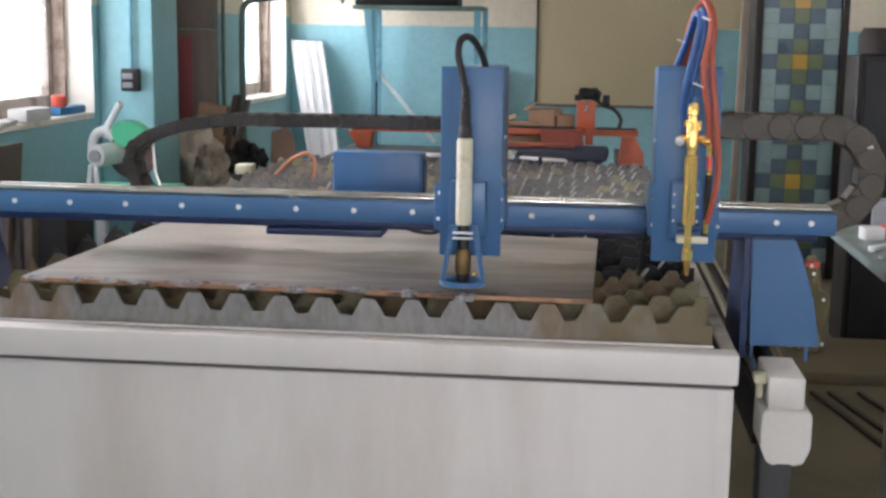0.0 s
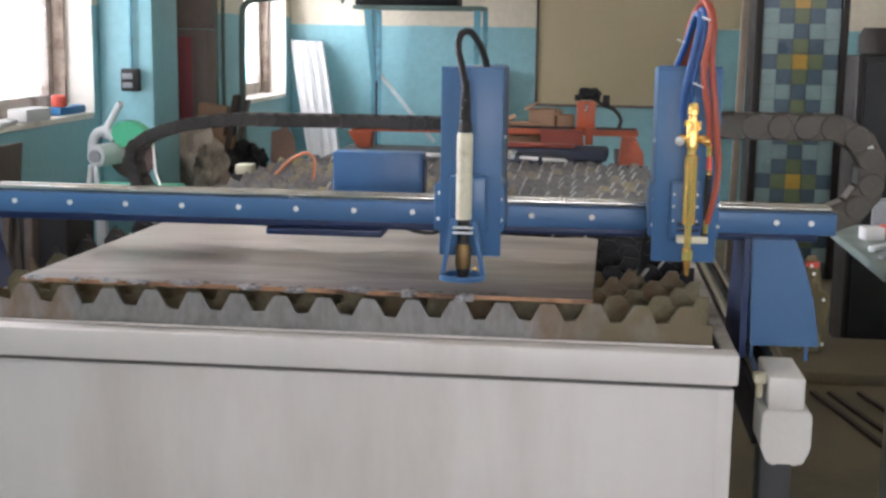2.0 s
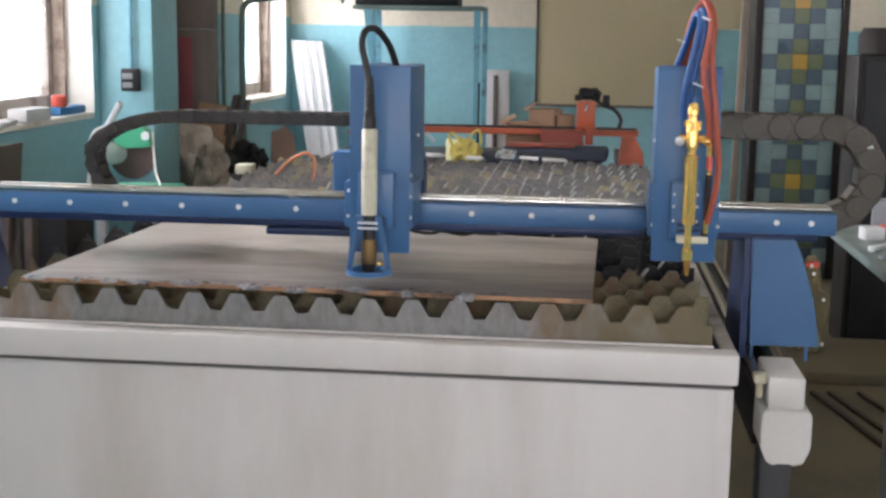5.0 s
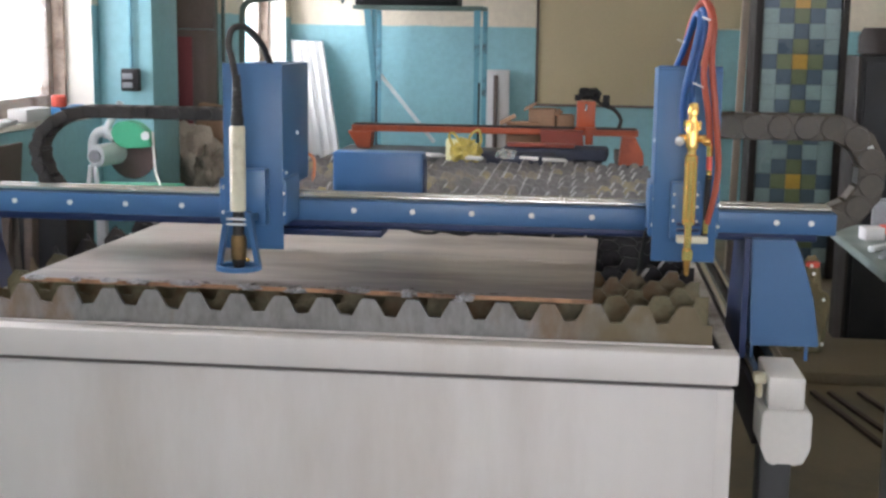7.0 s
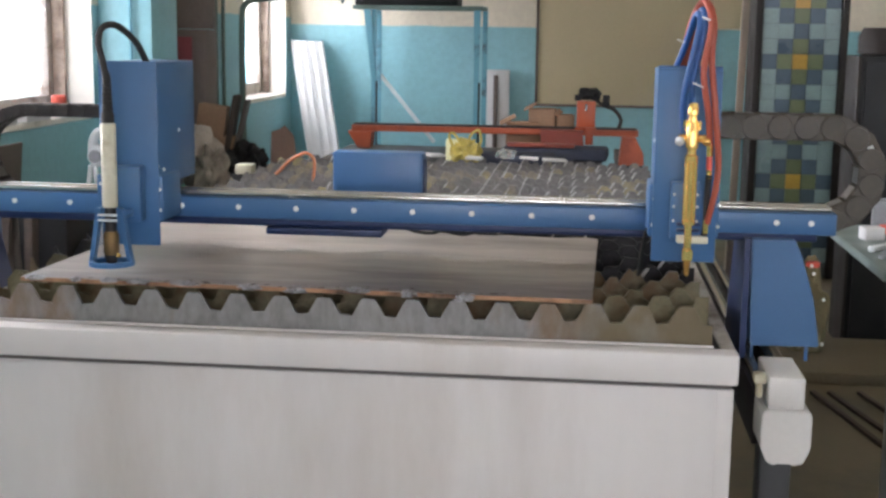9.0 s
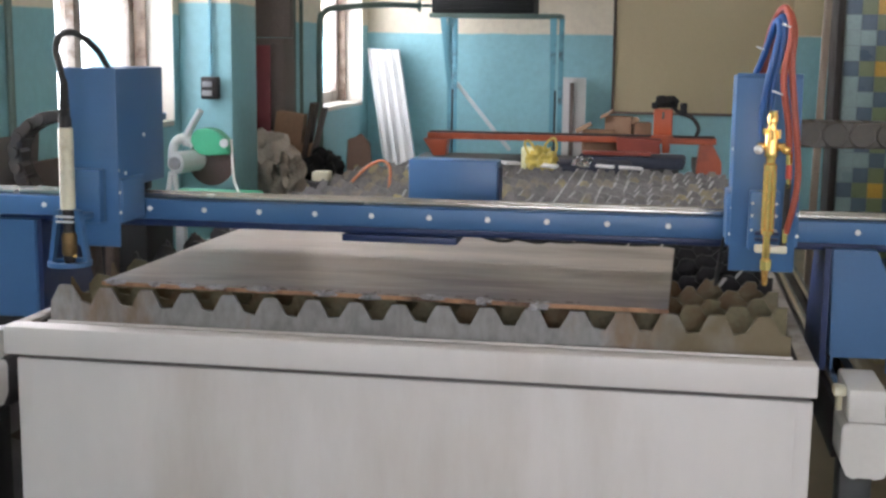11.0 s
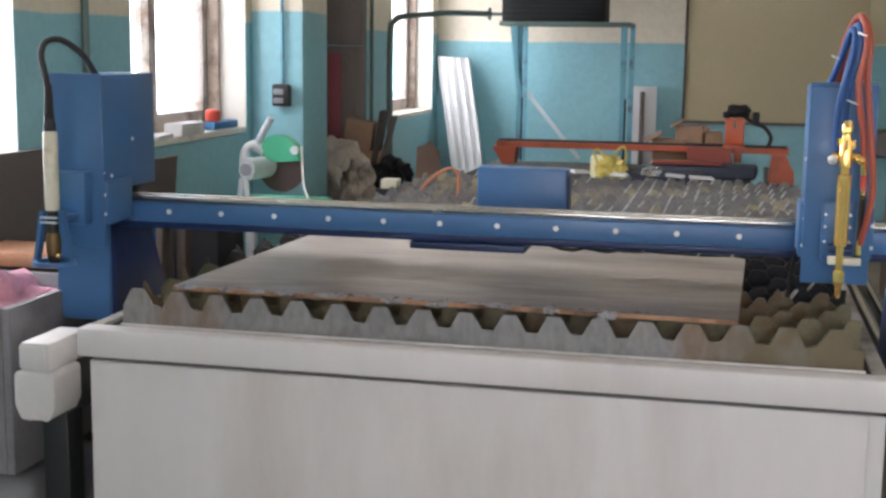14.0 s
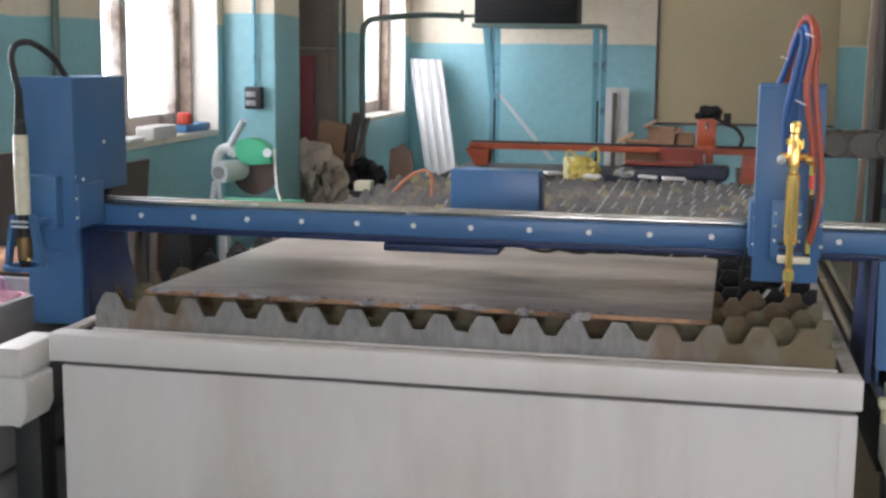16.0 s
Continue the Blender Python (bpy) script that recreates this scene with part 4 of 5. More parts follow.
def bed_clutter():
    for x0, x1, y0, y1, z0, z1, rz in ((0.80, 1.25, 3.5, 3.72, 0.859, 0.905, 2), (0.98, 1.50, 3.75, 3.98, 0.859, 0.92, -3)):
        bm = B()
        rbox(bm, ((x0 + x1) / 2, (y0 + y1) / 2, (z0 + z1) / 2), (x1 - x0, y1 - y0, z1 - z0), rz, 0, 0, 0.018)
        solid("dark_cushion", bm, mat("dark_blue_cloth", lin(54, 58, 72), 0.85, vary=0.2, scale=9), "long dark blue-grey padded cushion lying on the bed", "cushion", group="cushions", at=((x0 + x1) / 2, y0, z0))
    bm = B()
    rbox(bm, (1.17, 3.78, 0.932), (0.33, 0.06, 0.018), -1)
    solid("painted_strip", bm, RUSTRED, "flat red-lead painted steel strip on a cushion", "steel strip", at=(1.17, 3.78, 0.92))
    for i, (x, y, z, s, rz, rx, sh) in enumerate(((1.05, 4.335, 0.934, (0.17, 0.10, 0.15), 6, 0, 0), (1.155, 4.38, 0.969, (0.14, 0.10, 0.22), -5, 0, 0), (1.275, 4.38, 0.954, (0.09, 0.10, 0.19), 10, 0, 0))):
        b = thing("cardboard_box", (x, y, z - s[2] / 2), "battered brown cardboard box with loose flaps", "box", group="cardboard boxes")
        bm = B()
        rbox(bm, (x, y, z), s, rz)
        part("body", bm, CARD, b)
        bm = B()
        rbox(bm, (x - s[0] * 0.45, y - s[1] * 0.4, z + s[2] / 2 + 0.012), (s[0] * 0.55, s[1] * 0.9, 0.004), rz, 10, -28, 0.001)
        part("flap", bm, CARD, b)
    c = thing("yellow_bag", (0.82, 3.52, 0.86), "crumpled yellow plastic carrier bag with knotted handles", "bag")
    bm = B()
    lump(bm, (0.83, 3.52, 0.912), 0.07, 0.06, 0.064, 7, 0.26, 4, 6.5)
    part("bag_body", bm, YELLOW_FILM, c)
    for s in (-1, 1):
        bm = B()
        x = 0.825 + s * 0.04
        sweep(bm, [(x - 0.02, 3.51, 0.94), (x - 0.028 + s * 0.01, 3.5, 0.99), (x + s * 0.02, 3.5, 1.012 + s * 0.008), (x + 0.02 + s * 0.014, 3.5, 0.975), (x + 0.02, 3.51, 0.94)], 0.006, 8)
        part("handle", bm, YELLOW_FILM, c)
    bm = B()
    box(bm, 0.72, 0.80, 3.60, 3.66, 0.859, 0.965, 0.006)
    solid("pale_carton", bm, mat("pale_yellow_card", lin(226, 222, 176), 0.7, vary=0.1, scale=12), "pale yellow carton behind the bag", "carton", at=(0.76, 3.63, 0.859))
    for i, (x, y, sx, sy, rz) in enumerate(((0.62, 2.96, 0.10, 0.07, 20), (0.92, 2.9, 0.07, 0.05, -12), (1.26, 2.9, 0.10, 0.035, 14), (1.15, 2.95, 0.08, 0.03, -15), (0.74, 3.0, 0.08, 0.05, 40))):
        bm = B()
        rbox(bm, (x, y, 0.946), (sx, sy, 0.012), rz, 4, 3, 0.004)
        solid("foam_scrap", bm, FOAM, "white packing scrap lying on the slats", "packing scrap", group="packing scraps", at=(x, y, 0.94))
    bm = B()
    lump(bm, (1.05, 2.93, 0.962), 0.04, 0.03, 0.025, 5, 0.35)
    solid("clear_film", bm, clear("crumpled_film", (0.85, 0.87, 0.88, 1), 0.25), "crumpled clear plastic film on the slats", "plastic film", at=(1.05, 2.93, 0.94))


bed_clutter()

# ---- orange hose over the slats ----
bm = B()
sweep(bm, [(0.10, 2.30, 0.80), (0.1545, 2.3, 0.866), (0.195, 2.3, 0.91), (0.25, 2.3, 0.967), (0.295, 2.3, 0.997), (0.329, 2.3, 1.007), (0.356, 2.3, 0.981), (0.355, 2.3, 0.916), (0.35, 2.3, 0.86)], 0.0062)
solid("orange_hose", bm, HOSE_ORANGE, "thin orange hose arching over the slats", "hose", at=(0.2, 2.3, 0.86))


# ---- window side ----
def west_side():
    m = [(0.62, 1.62, 1.14, TAUPE), (1.40, 2.04, 1.05, mat("dark_brown_board", lin(88, 76, 70), 0.7, vary=0.15, scale=3))]
    for k, (y0, y1, z, mm) in enumerate(m):
        bm = B()
        rbox(bm, (-0.79 + k * 0.05, (y0 + y1) / 2, z / 2), (0.016, y1 - y0, z), 0, 0, 5)
        solid("leaning_board", bm, mm, "dull brown sheet leaning against the wall under the window", "board", group="leaning boards", at=(-0.77 + k * 0.05, (y0 + y1) / 2, 0))
    for y, h, lean, mm in ((1.18, 0.98, 9, BROWN_WOOD), (1.30, 0.95, -6, TAUPE), (1.38, 0.90, 4, BROWN_WOOD)):
        bm = B()
        rbox(bm, (-0.38, y, h / 2), (0.03, 0.05, h), 0, -lean, 0)
        solid("batten", bm, mm, "rough wooden batten standing beside the table", "batten", group="battens", at=(-0.38, y, 0))
    bm = B()
    box(bm, -0.62, -0.30, 1.5, 1.74, 0.0, 0.86, 0.01)
    solid("dark_crate", bm, NEARBLACK, "dark crate standing beside the table", "crate", at=(-0.46, 1.6, 0))
    bm = B()
    box(bm, -0.97, -0.885, 2.52, 2.76, 1.082, 1.135, 0.006)
    solid("white_carton", bm, FOAM, "small white carton on the window sill", "carton", at=(-0.93, 2.6, 1.08))
    bm = B()
    rbox(bm, (-0.93, 2.36, 1.09), (0.09, 0.2, 0.02), 8)
    solid("paper_stack", bm, FOAM, "loose pale papers on the window sill", "papers", at=(-0.93, 2.36, 1.08))
    t = thing("caulking_tool", (-0.96, 3.1, 1.08), "blue plastic tool case with a red cap on the sill", "tool case")
    bm = B()
    box(bm, -1.0, -0.93, 2.97, 3.26, 1.081, 1.118, 0.01)
    part("case", bm, BLUEPLASTIC, t)
    bm = B()
    lathe(bm, [(0.03, 1.119), (0.034, 1.125), (0.034, 1.165), (0.028, 1.172)], (-0.96, 3.02, 0))
    part("cap", bm, REDPLASTIC, t, "red cap")
    s = thing("socket_box", (-0.732, 3.345, 1.23), "black surface-mounted socket box on the pillar", "socket")
    bm = B()
    box(bm, -0.777, -0.692, 3.30, 3.349, 1.18, 1.285, 0.008)
    part("case", bm, DARK_STEEL, s)
    for z in (1.208, 1.25):
        bm = B()
        box(bm, -0.767, -0.717, 3.292, 3.299, z - 0.013, z + 0.013, 0.003)
        part("plate", bm, GREY_PAINT, s)
    bm = B()
    tube(bm, (-0.734, 3.335, 1.286), (-0.734, 3.335, 2.6), 0.008)
    solid("conduit", bm, TEAL_STEEL, "thin painted conduit running up the pillar", "conduit", at=(-0.734, 3.335, 1.286))


west_side()


def chop_saw():
    s = thing("chop_saw", (-0.28, 2.0, 0), "grey and green abrasive chop saw on a steel stand", "chop saw")
    bm = B()
    box(bm, -0.45, -0.12, 1.85, 2.2, 0.86, 0.89, 0.005)
    part("base", bm, GREEN, s)
    for x in (-0.42, -0.36, -0.15):
        bm = B()
        box(bm, x, x + 0.035, 1.9, 1.935, 0, 0.859, 0.003)
        part("leg", bm, PALE_METAL, s)
    bm = B()
    tube(bm, (-0.252, 1.995, 1.015), (-0.252, 2.005, 1.015), 0.088, None, 40)
    part("disc", bm, ABRASIVE, s)
    bm = B()
    prism(bm, [(-0.322, 1.085), (-0.318, 1.108), (-0.306, 1.128), (-0.285, 1.138), (-0.25, 1.139), (-0.225, 1.131), (-0.205, 1.118), (-0.188, 1.098), (-0.178, 1.075), (-0.172, 1.048), (-0.215, 1.043), (-0.274, 1.040), (-0.30, 1.052)], 1.965, 2.035, 0.005)
    guard = part("guard", bm, GREEN, s)
    bm = B()
    tube(bm, (-0.188, 1.955, 1.088), (-0.188, 1.964, 1.088), 0.016, None, 16)
    part("guard_bolt", bm, PALE_METAL, guard)
    bm = B()
    tube(bm, (-0.352, 1.90, 1.016), (-0.30, 2.03, 1.022), 0.040, None, 26)
    tube(bm, (-0.3525, 1.893, 1.016), (-0.352, 1.9, 1.016), 0.030, None, 26)
    motor = part("motor", bm, PALE_METAL, s)
    bm = B()
    tube(bm, (-0.353, 1.887, 1.016), (-0.3525, 1.8925, 1.016), 0.023, None, 20)
    part("end_cap", bm, GREY_PAINT, motor)
    bm = B()
    sweep(bm, [(-0.345, 1.985, 1.075), (-0.335, 1.98, 1.115), (-0.31, 1.97, 1.155), (-0.277, 1.96, 1.205)], 0.013)
    part("handle", bm, PALE_METAL, s)
    bm = B()
    sweep(bm, [(-0.39, 1.99, 0.99), (-0.398, 1.99, 1.04), (-0.385, 1.99, 1.085), (-0.345, 1.985, 1.10), (-0.315, 1.985, 1.075)], 0.018)
    part("arm", bm, PALE_METAL, s)
    for dx in (-0.012, 0.014):
        bm = B()
        tube(bm, (-0.362 + dx * 1.4, 1.885, 0.89), (-0.358 + dx * 0.5, 1.885, 0.985), 0.010)
        part("column", bm, PALE_METAL, s)
    bm = B()
    sweep(bm, [(-0.175, 2.0, 1.10), (-0.168, 1.99, 1.02), (-0.155, 1.97, 0.95), (-0.13, 1.95, 0.90), (-0.11, 1.94, 0.80)], 0.005, 8)
    part("cable", bm, WHITE, s, "pale mains cable")


chop_saw()


def corner_pile():
    c = thing("tall_cabinet", (-0.74, 4.5, 0), "tall worn cabinet with a faded red door half", "cabinet")
    bm = B()
    box(bm, -0.895, -0.665, 4.3, 4.5, 0, 1.47, 0.006)
    part("body", bm, GREY_CAB, c)
    bm = B()
    box(bm, -0.87, -0.742, 4.285, 4.299, 0.1, 1.43, 0.004)
    part("door", bm, RED_CAB, c, "faded red door")
    bm = B()
    box(bm, -0.737, -0.672, 4.287, 4.299, 0.1, 1.44, 0.004)
    part("door", bm, GREY_CAB, c)
    bm = B()
    rbox(bm, (-0.755, 4.40, 1.625), (0.21, 0.08, 0.305), 3)
    solid("brown_carton", bm, GREY_CAB, "tall dusty grey-brown carton on the cabinet", "carton", at=(-0.785, 4.40, 1.471))
    b = thing("side_bench", (-0.48, 4.0, 0), "rough timber bench loaded with junk along the wall", "bench")
    bm = B()
    box(bm, -0.86, -0.08, 3.76, 4.27, 0.60, 0.64, 0.005)
    part("top", bm, BROWN_WOOD, b)
    for x in (-0.82, -0.16):
        bm = B()
        box(bm, x, x + 0.06, 3.8, 3.86, 0, 0.599, 0.004)
        part("leg", bm, BROWN_WOOD, b)
    bm = B()
    lump(bm, (-0.665, 4.02, 0.785), 0.165, 0.14, 0.185, 2, 0.2, 4, 4.5)
    solid("dusty_sack", bm, SACKCLOTH, "dusty beige-grey sack slumped on the bench", "sack", at=(-0.69, 4.02, 0.64))
    bm = B()
    lump(bm, (-0.53, 3.90, 0.735), 0.085, 0.09, 0.125, 9, 0.26, 4, 5)
    solid("dusty_sack", bm, SACKCLOTH, "small dusty grey sack on the bench", "sack", at=(-0.545, 3.92, 0.64))
    for x, y, z, s, ry, mm in ((-0.60, 4.18, 0.99, (0.15, 0.12, 0.17), 8, CARD), (-0.50, 4.19, 0.93, (0.03, 0.14, 0.40), 10, BROWN_WOOD), (-0.455, 4.17, 0.90, (0.02, 0.12, 0.42), 14, TAUPE), (-0.56, 4.2, 0.80, (0.2, 0.13, 0.22), 0, CARD)):
        bm = B()
        rbox(bm, (x, y, z), s, 6, 0, ry)
        solid("old_box" if mm is CARD else "off_cut_board", bm, mm, "battered cardboard box in the junk pile" if mm is CARD else "short brown board leaning in the junk pile", "box" if mm is CARD else "board", group="junk pile", at=(x, y, 0.64))
    bm = B()
    lump(bm, (-0.37, 4.05, 0.765), 0.10, 0.10, 0.12, 4, 0.32, 4, 5)
    solid("black_bag", bm, NEARBLACK, "crumpled black plastic bag on the bench", "bag", at=(-0.37, 4.05, 0.66))
    bm = B()
    prism(bm, [(-0.285, 0.641), (-0.12, 0.641), (-0.15, 0.92), (-0.20, 0.975), (-0.225, 0.955), (-0.27, 0.94)], 4.14, 4.155, 0.002)
    solid("torn_cardboard", bm, mat("grey_brown_card", lin(142, 116, 102), 0.85, vary=0.12), "torn grey-brown cardboard sheet standing on the bench", "cardboard", at=(-0.2, 4.15, 0.64))
    bm = B()
    box(bm, -0.10, -0.03, 2.82, 2.9, 0.86, 0.90, 0.003)
    k = thing("ivory_block", (-0.065, 2.86, 0.0), "small ivory box on a dark post beside the table", "box")
    part("block", bm, IVORY, k)
    bm = B()
    box(bm, -0.12, -0.01, 2.80, 2.95, 0, 0.859, 0.004)
    part("post", bm, DARK_STEEL, k)


corner_pile()


# ---- beside the table's left corner ----
def foam_crate():
    c = thing("foam_crate", (-0.42, 0.3, 0.46), "white foam crate holding a pink cloth", "crate")
    for x0, x1, y0, y1, z0, z1 in ((-0.62, -0.60, 0.10, 0.56, 0.46, 0.86), (-0.245, -0.225, 0.10, 0.56, 0.46, 0.86), (-0.599, -0.246, 0.10, 0.12, 0.46, 0.86), (-0.599, -0.246, 0.54, 0.56, 0.46, 0.86), (-0.599, -0.246, 0.121, 0.539, 0.46, 0.48)):
        bm = B()
        box(bm, x0, x1, y0, y1, z0, z1, 0.003)
        part("panel", bm, GREYFOAM, c)
    bm = B()
    lump(bm, (-0.42, 0.33, 0.80), 0.16, 0.19, 0.10, 6, 0.2, 4, 5)
    part("cloth", bm, PINK, c, "crumpled pink cloth")
    s = thing("printed_sack", (-0.42, 0.3, 0), "white printed sack standing beside the table", "sack")
    bm = B()
    lump(bm, (-0.43, 0.31, 0.19), 0.21, 0.24, 0.265, 8, 0.05, 4, 3)
    box(bm, -0.60, -0.20, 0.12, 0.5, 0.02, 0.44, 0.05, 4)
    part("sack_body", bm, GREYFOAM, s)
    bm = B()
    for k, w in enumerate((0.10, 0.13, 0.08)):
        box(bm, -0.36, -0.36 + w, 0.113, 0.118, 0.34 - k * 0.05, 0.36 - k * 0.05)
    box(bm, -0.199, -0.195, 0.16, 0.30, 0.30, 0.34)
    part("print", bm, PRINT_RED, s, "red printed bars")
    bm = B()
    box(bm, -0.66, -0.235, 0.60, 0.80, 0.86, 0.90, 0.003)
    w = thing("side_table", (-0.45, 0.7, 0), "plain wooden side table behind the crate", "table")
    part("top", bm, mat("orange_brown_wood", lin(168, 122, 90), 0.6, vary=0.15, scale=10), w)
    for x in (-0.64, -0.29):
        for y in (0.62, 0.75):
            bm = B()
            box(bm, x, x + 0.04, y, y + 0.04, 0, 0.859, 0.003)
            part("leg", bm, BROWN_WOOD, w)


foam_crate()


# ---- right of the machine ----
def right_side():
    c = thing("black_cabinet", (2.98, 3.9, 0), "tall black steel cabinet with a brown side edge", "cabinet")
    bm = B()
    box(bm, 2.655, 3.40, 3.7, 3.98, 0.0, 1.39, 0.006)
    part("body", bm, NEARBLACK, c)
    bm = B()
    box(bm, 2.675, 3.38, 3.684, 3.699, 0.05, 1.36, 0.004)
    part("door", bm, NEARBLACK, c)
    bm = B()
    box(bm, 2.64, 2.654, 3.69, 3.98, 0, 1.39, 0.003)
    part("side_strip", bm, mat_edge, c, "dark brown side edge")
    for x, r, h, m in ((2.755, 0.09, 0.13, mat_edge), (2.95, 0.09, 0.14, mat_edge)):
        bm = B()
        lathe(bm, [(r * 0.8, 1.391), (r, 1.40), (r, 1.391 + h * 0.7), (r * 0.75, 1.391 + h)], (x, 3.85, 0))
        solid("dark_pot", bm, m, "dark round pot standing on the cabinet", "pot", group="pots on the cabinet", at=(x, 3.85, 1.391))
    bm = B()
    lump(bm, (2.852, 3.78, 1.425), 0.05, 0.05, 0.05, 3, 0.3)
    solid("clear_bag", bm, clear("bag_film", (0.85, 0.86, 0.88, 1), 0.2), "crumpled clear plastic bag on the cabinet", "bag", at=(2.852, 3.78, 1.391))
    bm = B()
    box(bm, 2.30, 3.6, 2.98, 3.66, 0.0, 0.05, 0.005)
    solid("low_plinth", bm, FLOOR, "low concrete plinth under the cabinet", "plinth", "structure")
    for x0, y0, x1, y1 in ((2.365, 2.82, 2.505, 2.10), (2.435, 2.82, 2.60, 2.05), (2.56, 2.84, 2.70, 2.15)):
        bm = B()
        L = math.hypot(x1 - x0, y1 - y0)
        rbox(bm, ((x0 + x1) / 2, (y0 + y1) / 2, 0.008), (0.024, L, 0.016), -math.degrees(math.atan2(x1 - x0, y1 - y0)) + 180)
        solid("floor_channel", bm, BROWN_WOOD, "rusty brown steel bar lying on the floor", "steel bar", group="bars on the floor", at=(x0, y0, 0))
    bm = B()
    lump(bm, (2.41, 3.4, 0.222), 0.10, 0.09, 0.24, 12, 0.22, 4, 4)
    solid("cream_sack", bm, mat("cream_sack", lin(138, 126, 96), 0.85, vary=0.16, scale=7, bump=0.3), "cream coloured sack standing on the low plinth", "sack", at=(2.41, 3.4, 0.05))
    d = thing("side_desk", (2.5, 1.2, 0), "dark workshop desk with a pale top and clutter", "desk")
    bm = B()
    prism(bm, [(2.065, 0.945), (3.0, 0.945), (3.0, 0.925), (2.065, 0.925)], 0.45, 1.22, 0.003)
    part("top", bm, mat("grey_green_laminate", lin(112, 124, 119), 0.4, vary=0.08), d)
    bm = B()
    box(bm, 2.60, 2.95, 0.6, 1.15, 0.0, 0.924, 0.005)
    part("drawer_unit", bm, NEARBLACK, d)
    for y in (0.55, 1.15):
        bm = B()
        box(bm, 2.50, 2.535, y, y + 0.035, 0.0, 0.924, 0.003)
        part("leg", bm, NEARBLACK, d)
    for nm, lab, cat_, x, y, z, s, rz, m in (
            ("white_carton", "small white carton on the desk", "carton", 2.145, 0.95, 0.962, (0.055, 0.045, 0.034), 12, FOAM),
            ("red_case", "small red plastic case on the desk", "case", 2.235, 1.06, 0.957, (0.09, 0.035, 0.024), 5, REDPLASTIC),
            ("grey_tool", "grey steel hand tool lying on the desk", "tool", 2.15, 0.80, 0.953, (0.17, 0.018, 0.014), 52, PALE_METAL),
            ("grey_tool", "dull steel file lying on the desk", "tool", 2.125, 0.70, 0.951, (0.15, 0.014, 0.010), 70, GREY_PAINT),
            ("grey_case", "dark grey metal case on the desk", "case", 2.25, 1.16, 0.985, (0.12, 0.08, 0.08), -10, GREY_PAINT)):
        bm = B()
        rbox(bm, (x, y, z), s, rz)
        solid(nm, bm, m, lab, cat_, at=(x, y, z - s[2] / 2))
    g = thing("gas_cylinder", (2.325, 0.78, 0), "grey painted gas cylinder standing by the desk", "gas cylinder")
    bm = B()
    lathe(bm, [(0.14, 0), (0.15, 0.01), (0.15, 0.66), (0.14, 0.76), (0.10, 0.84), (0.05, 0.875), (0.03, 0.88)], (2.325, 0.78, 0), 36)
    part("bottle", bm, GREY_PAINT, g)


right_side()


# ---- small parts on the machine ----
def gantry_details():
    bm = B()
    lathe(bm, [(0.008, 0.0), (0.016, 0.002), (0.016, 0.012), (0.008, 0.014)], (1.893, GY + 0.02, 0.968), 18)
    v = part("valve_knob", bm, REDPLASTIC, GANTRY, "red knob")
    for x, z in ((1.887, 0.975), (1.892, 0.958), (1.917, 0.90), (1.919, 0.80)):
        bm = B()
        ball(bm, (x, GY - 0.001, z), 0.004)
        part("screw", bm, WHITE, GANTRY)
    bm = B()
    box(bm, 1.884, 1.892, GY + 0.01, GY + 0.02, 0.757, 0.789, 0.002)
    part("stop_tab", bm, BLUE, GANTRY)
    bm = B()
    box(bm, 1.7645, 1.770, GY - 0.002, GY + 0.004, 0.755, 0.80, 0.001)
    part("stop_tab", bm, BLUE, GANTRY)
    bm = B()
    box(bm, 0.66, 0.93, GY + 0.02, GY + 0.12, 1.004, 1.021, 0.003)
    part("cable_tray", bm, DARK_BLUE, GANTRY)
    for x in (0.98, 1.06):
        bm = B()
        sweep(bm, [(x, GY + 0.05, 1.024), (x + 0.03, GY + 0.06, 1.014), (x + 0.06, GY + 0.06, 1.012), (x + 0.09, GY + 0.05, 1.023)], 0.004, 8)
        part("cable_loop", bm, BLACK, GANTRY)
    # Thin dark sheet on the drive cover, painting its right side as shaded.
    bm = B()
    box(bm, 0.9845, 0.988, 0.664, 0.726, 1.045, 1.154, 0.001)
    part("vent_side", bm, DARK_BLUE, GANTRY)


gantry_details()


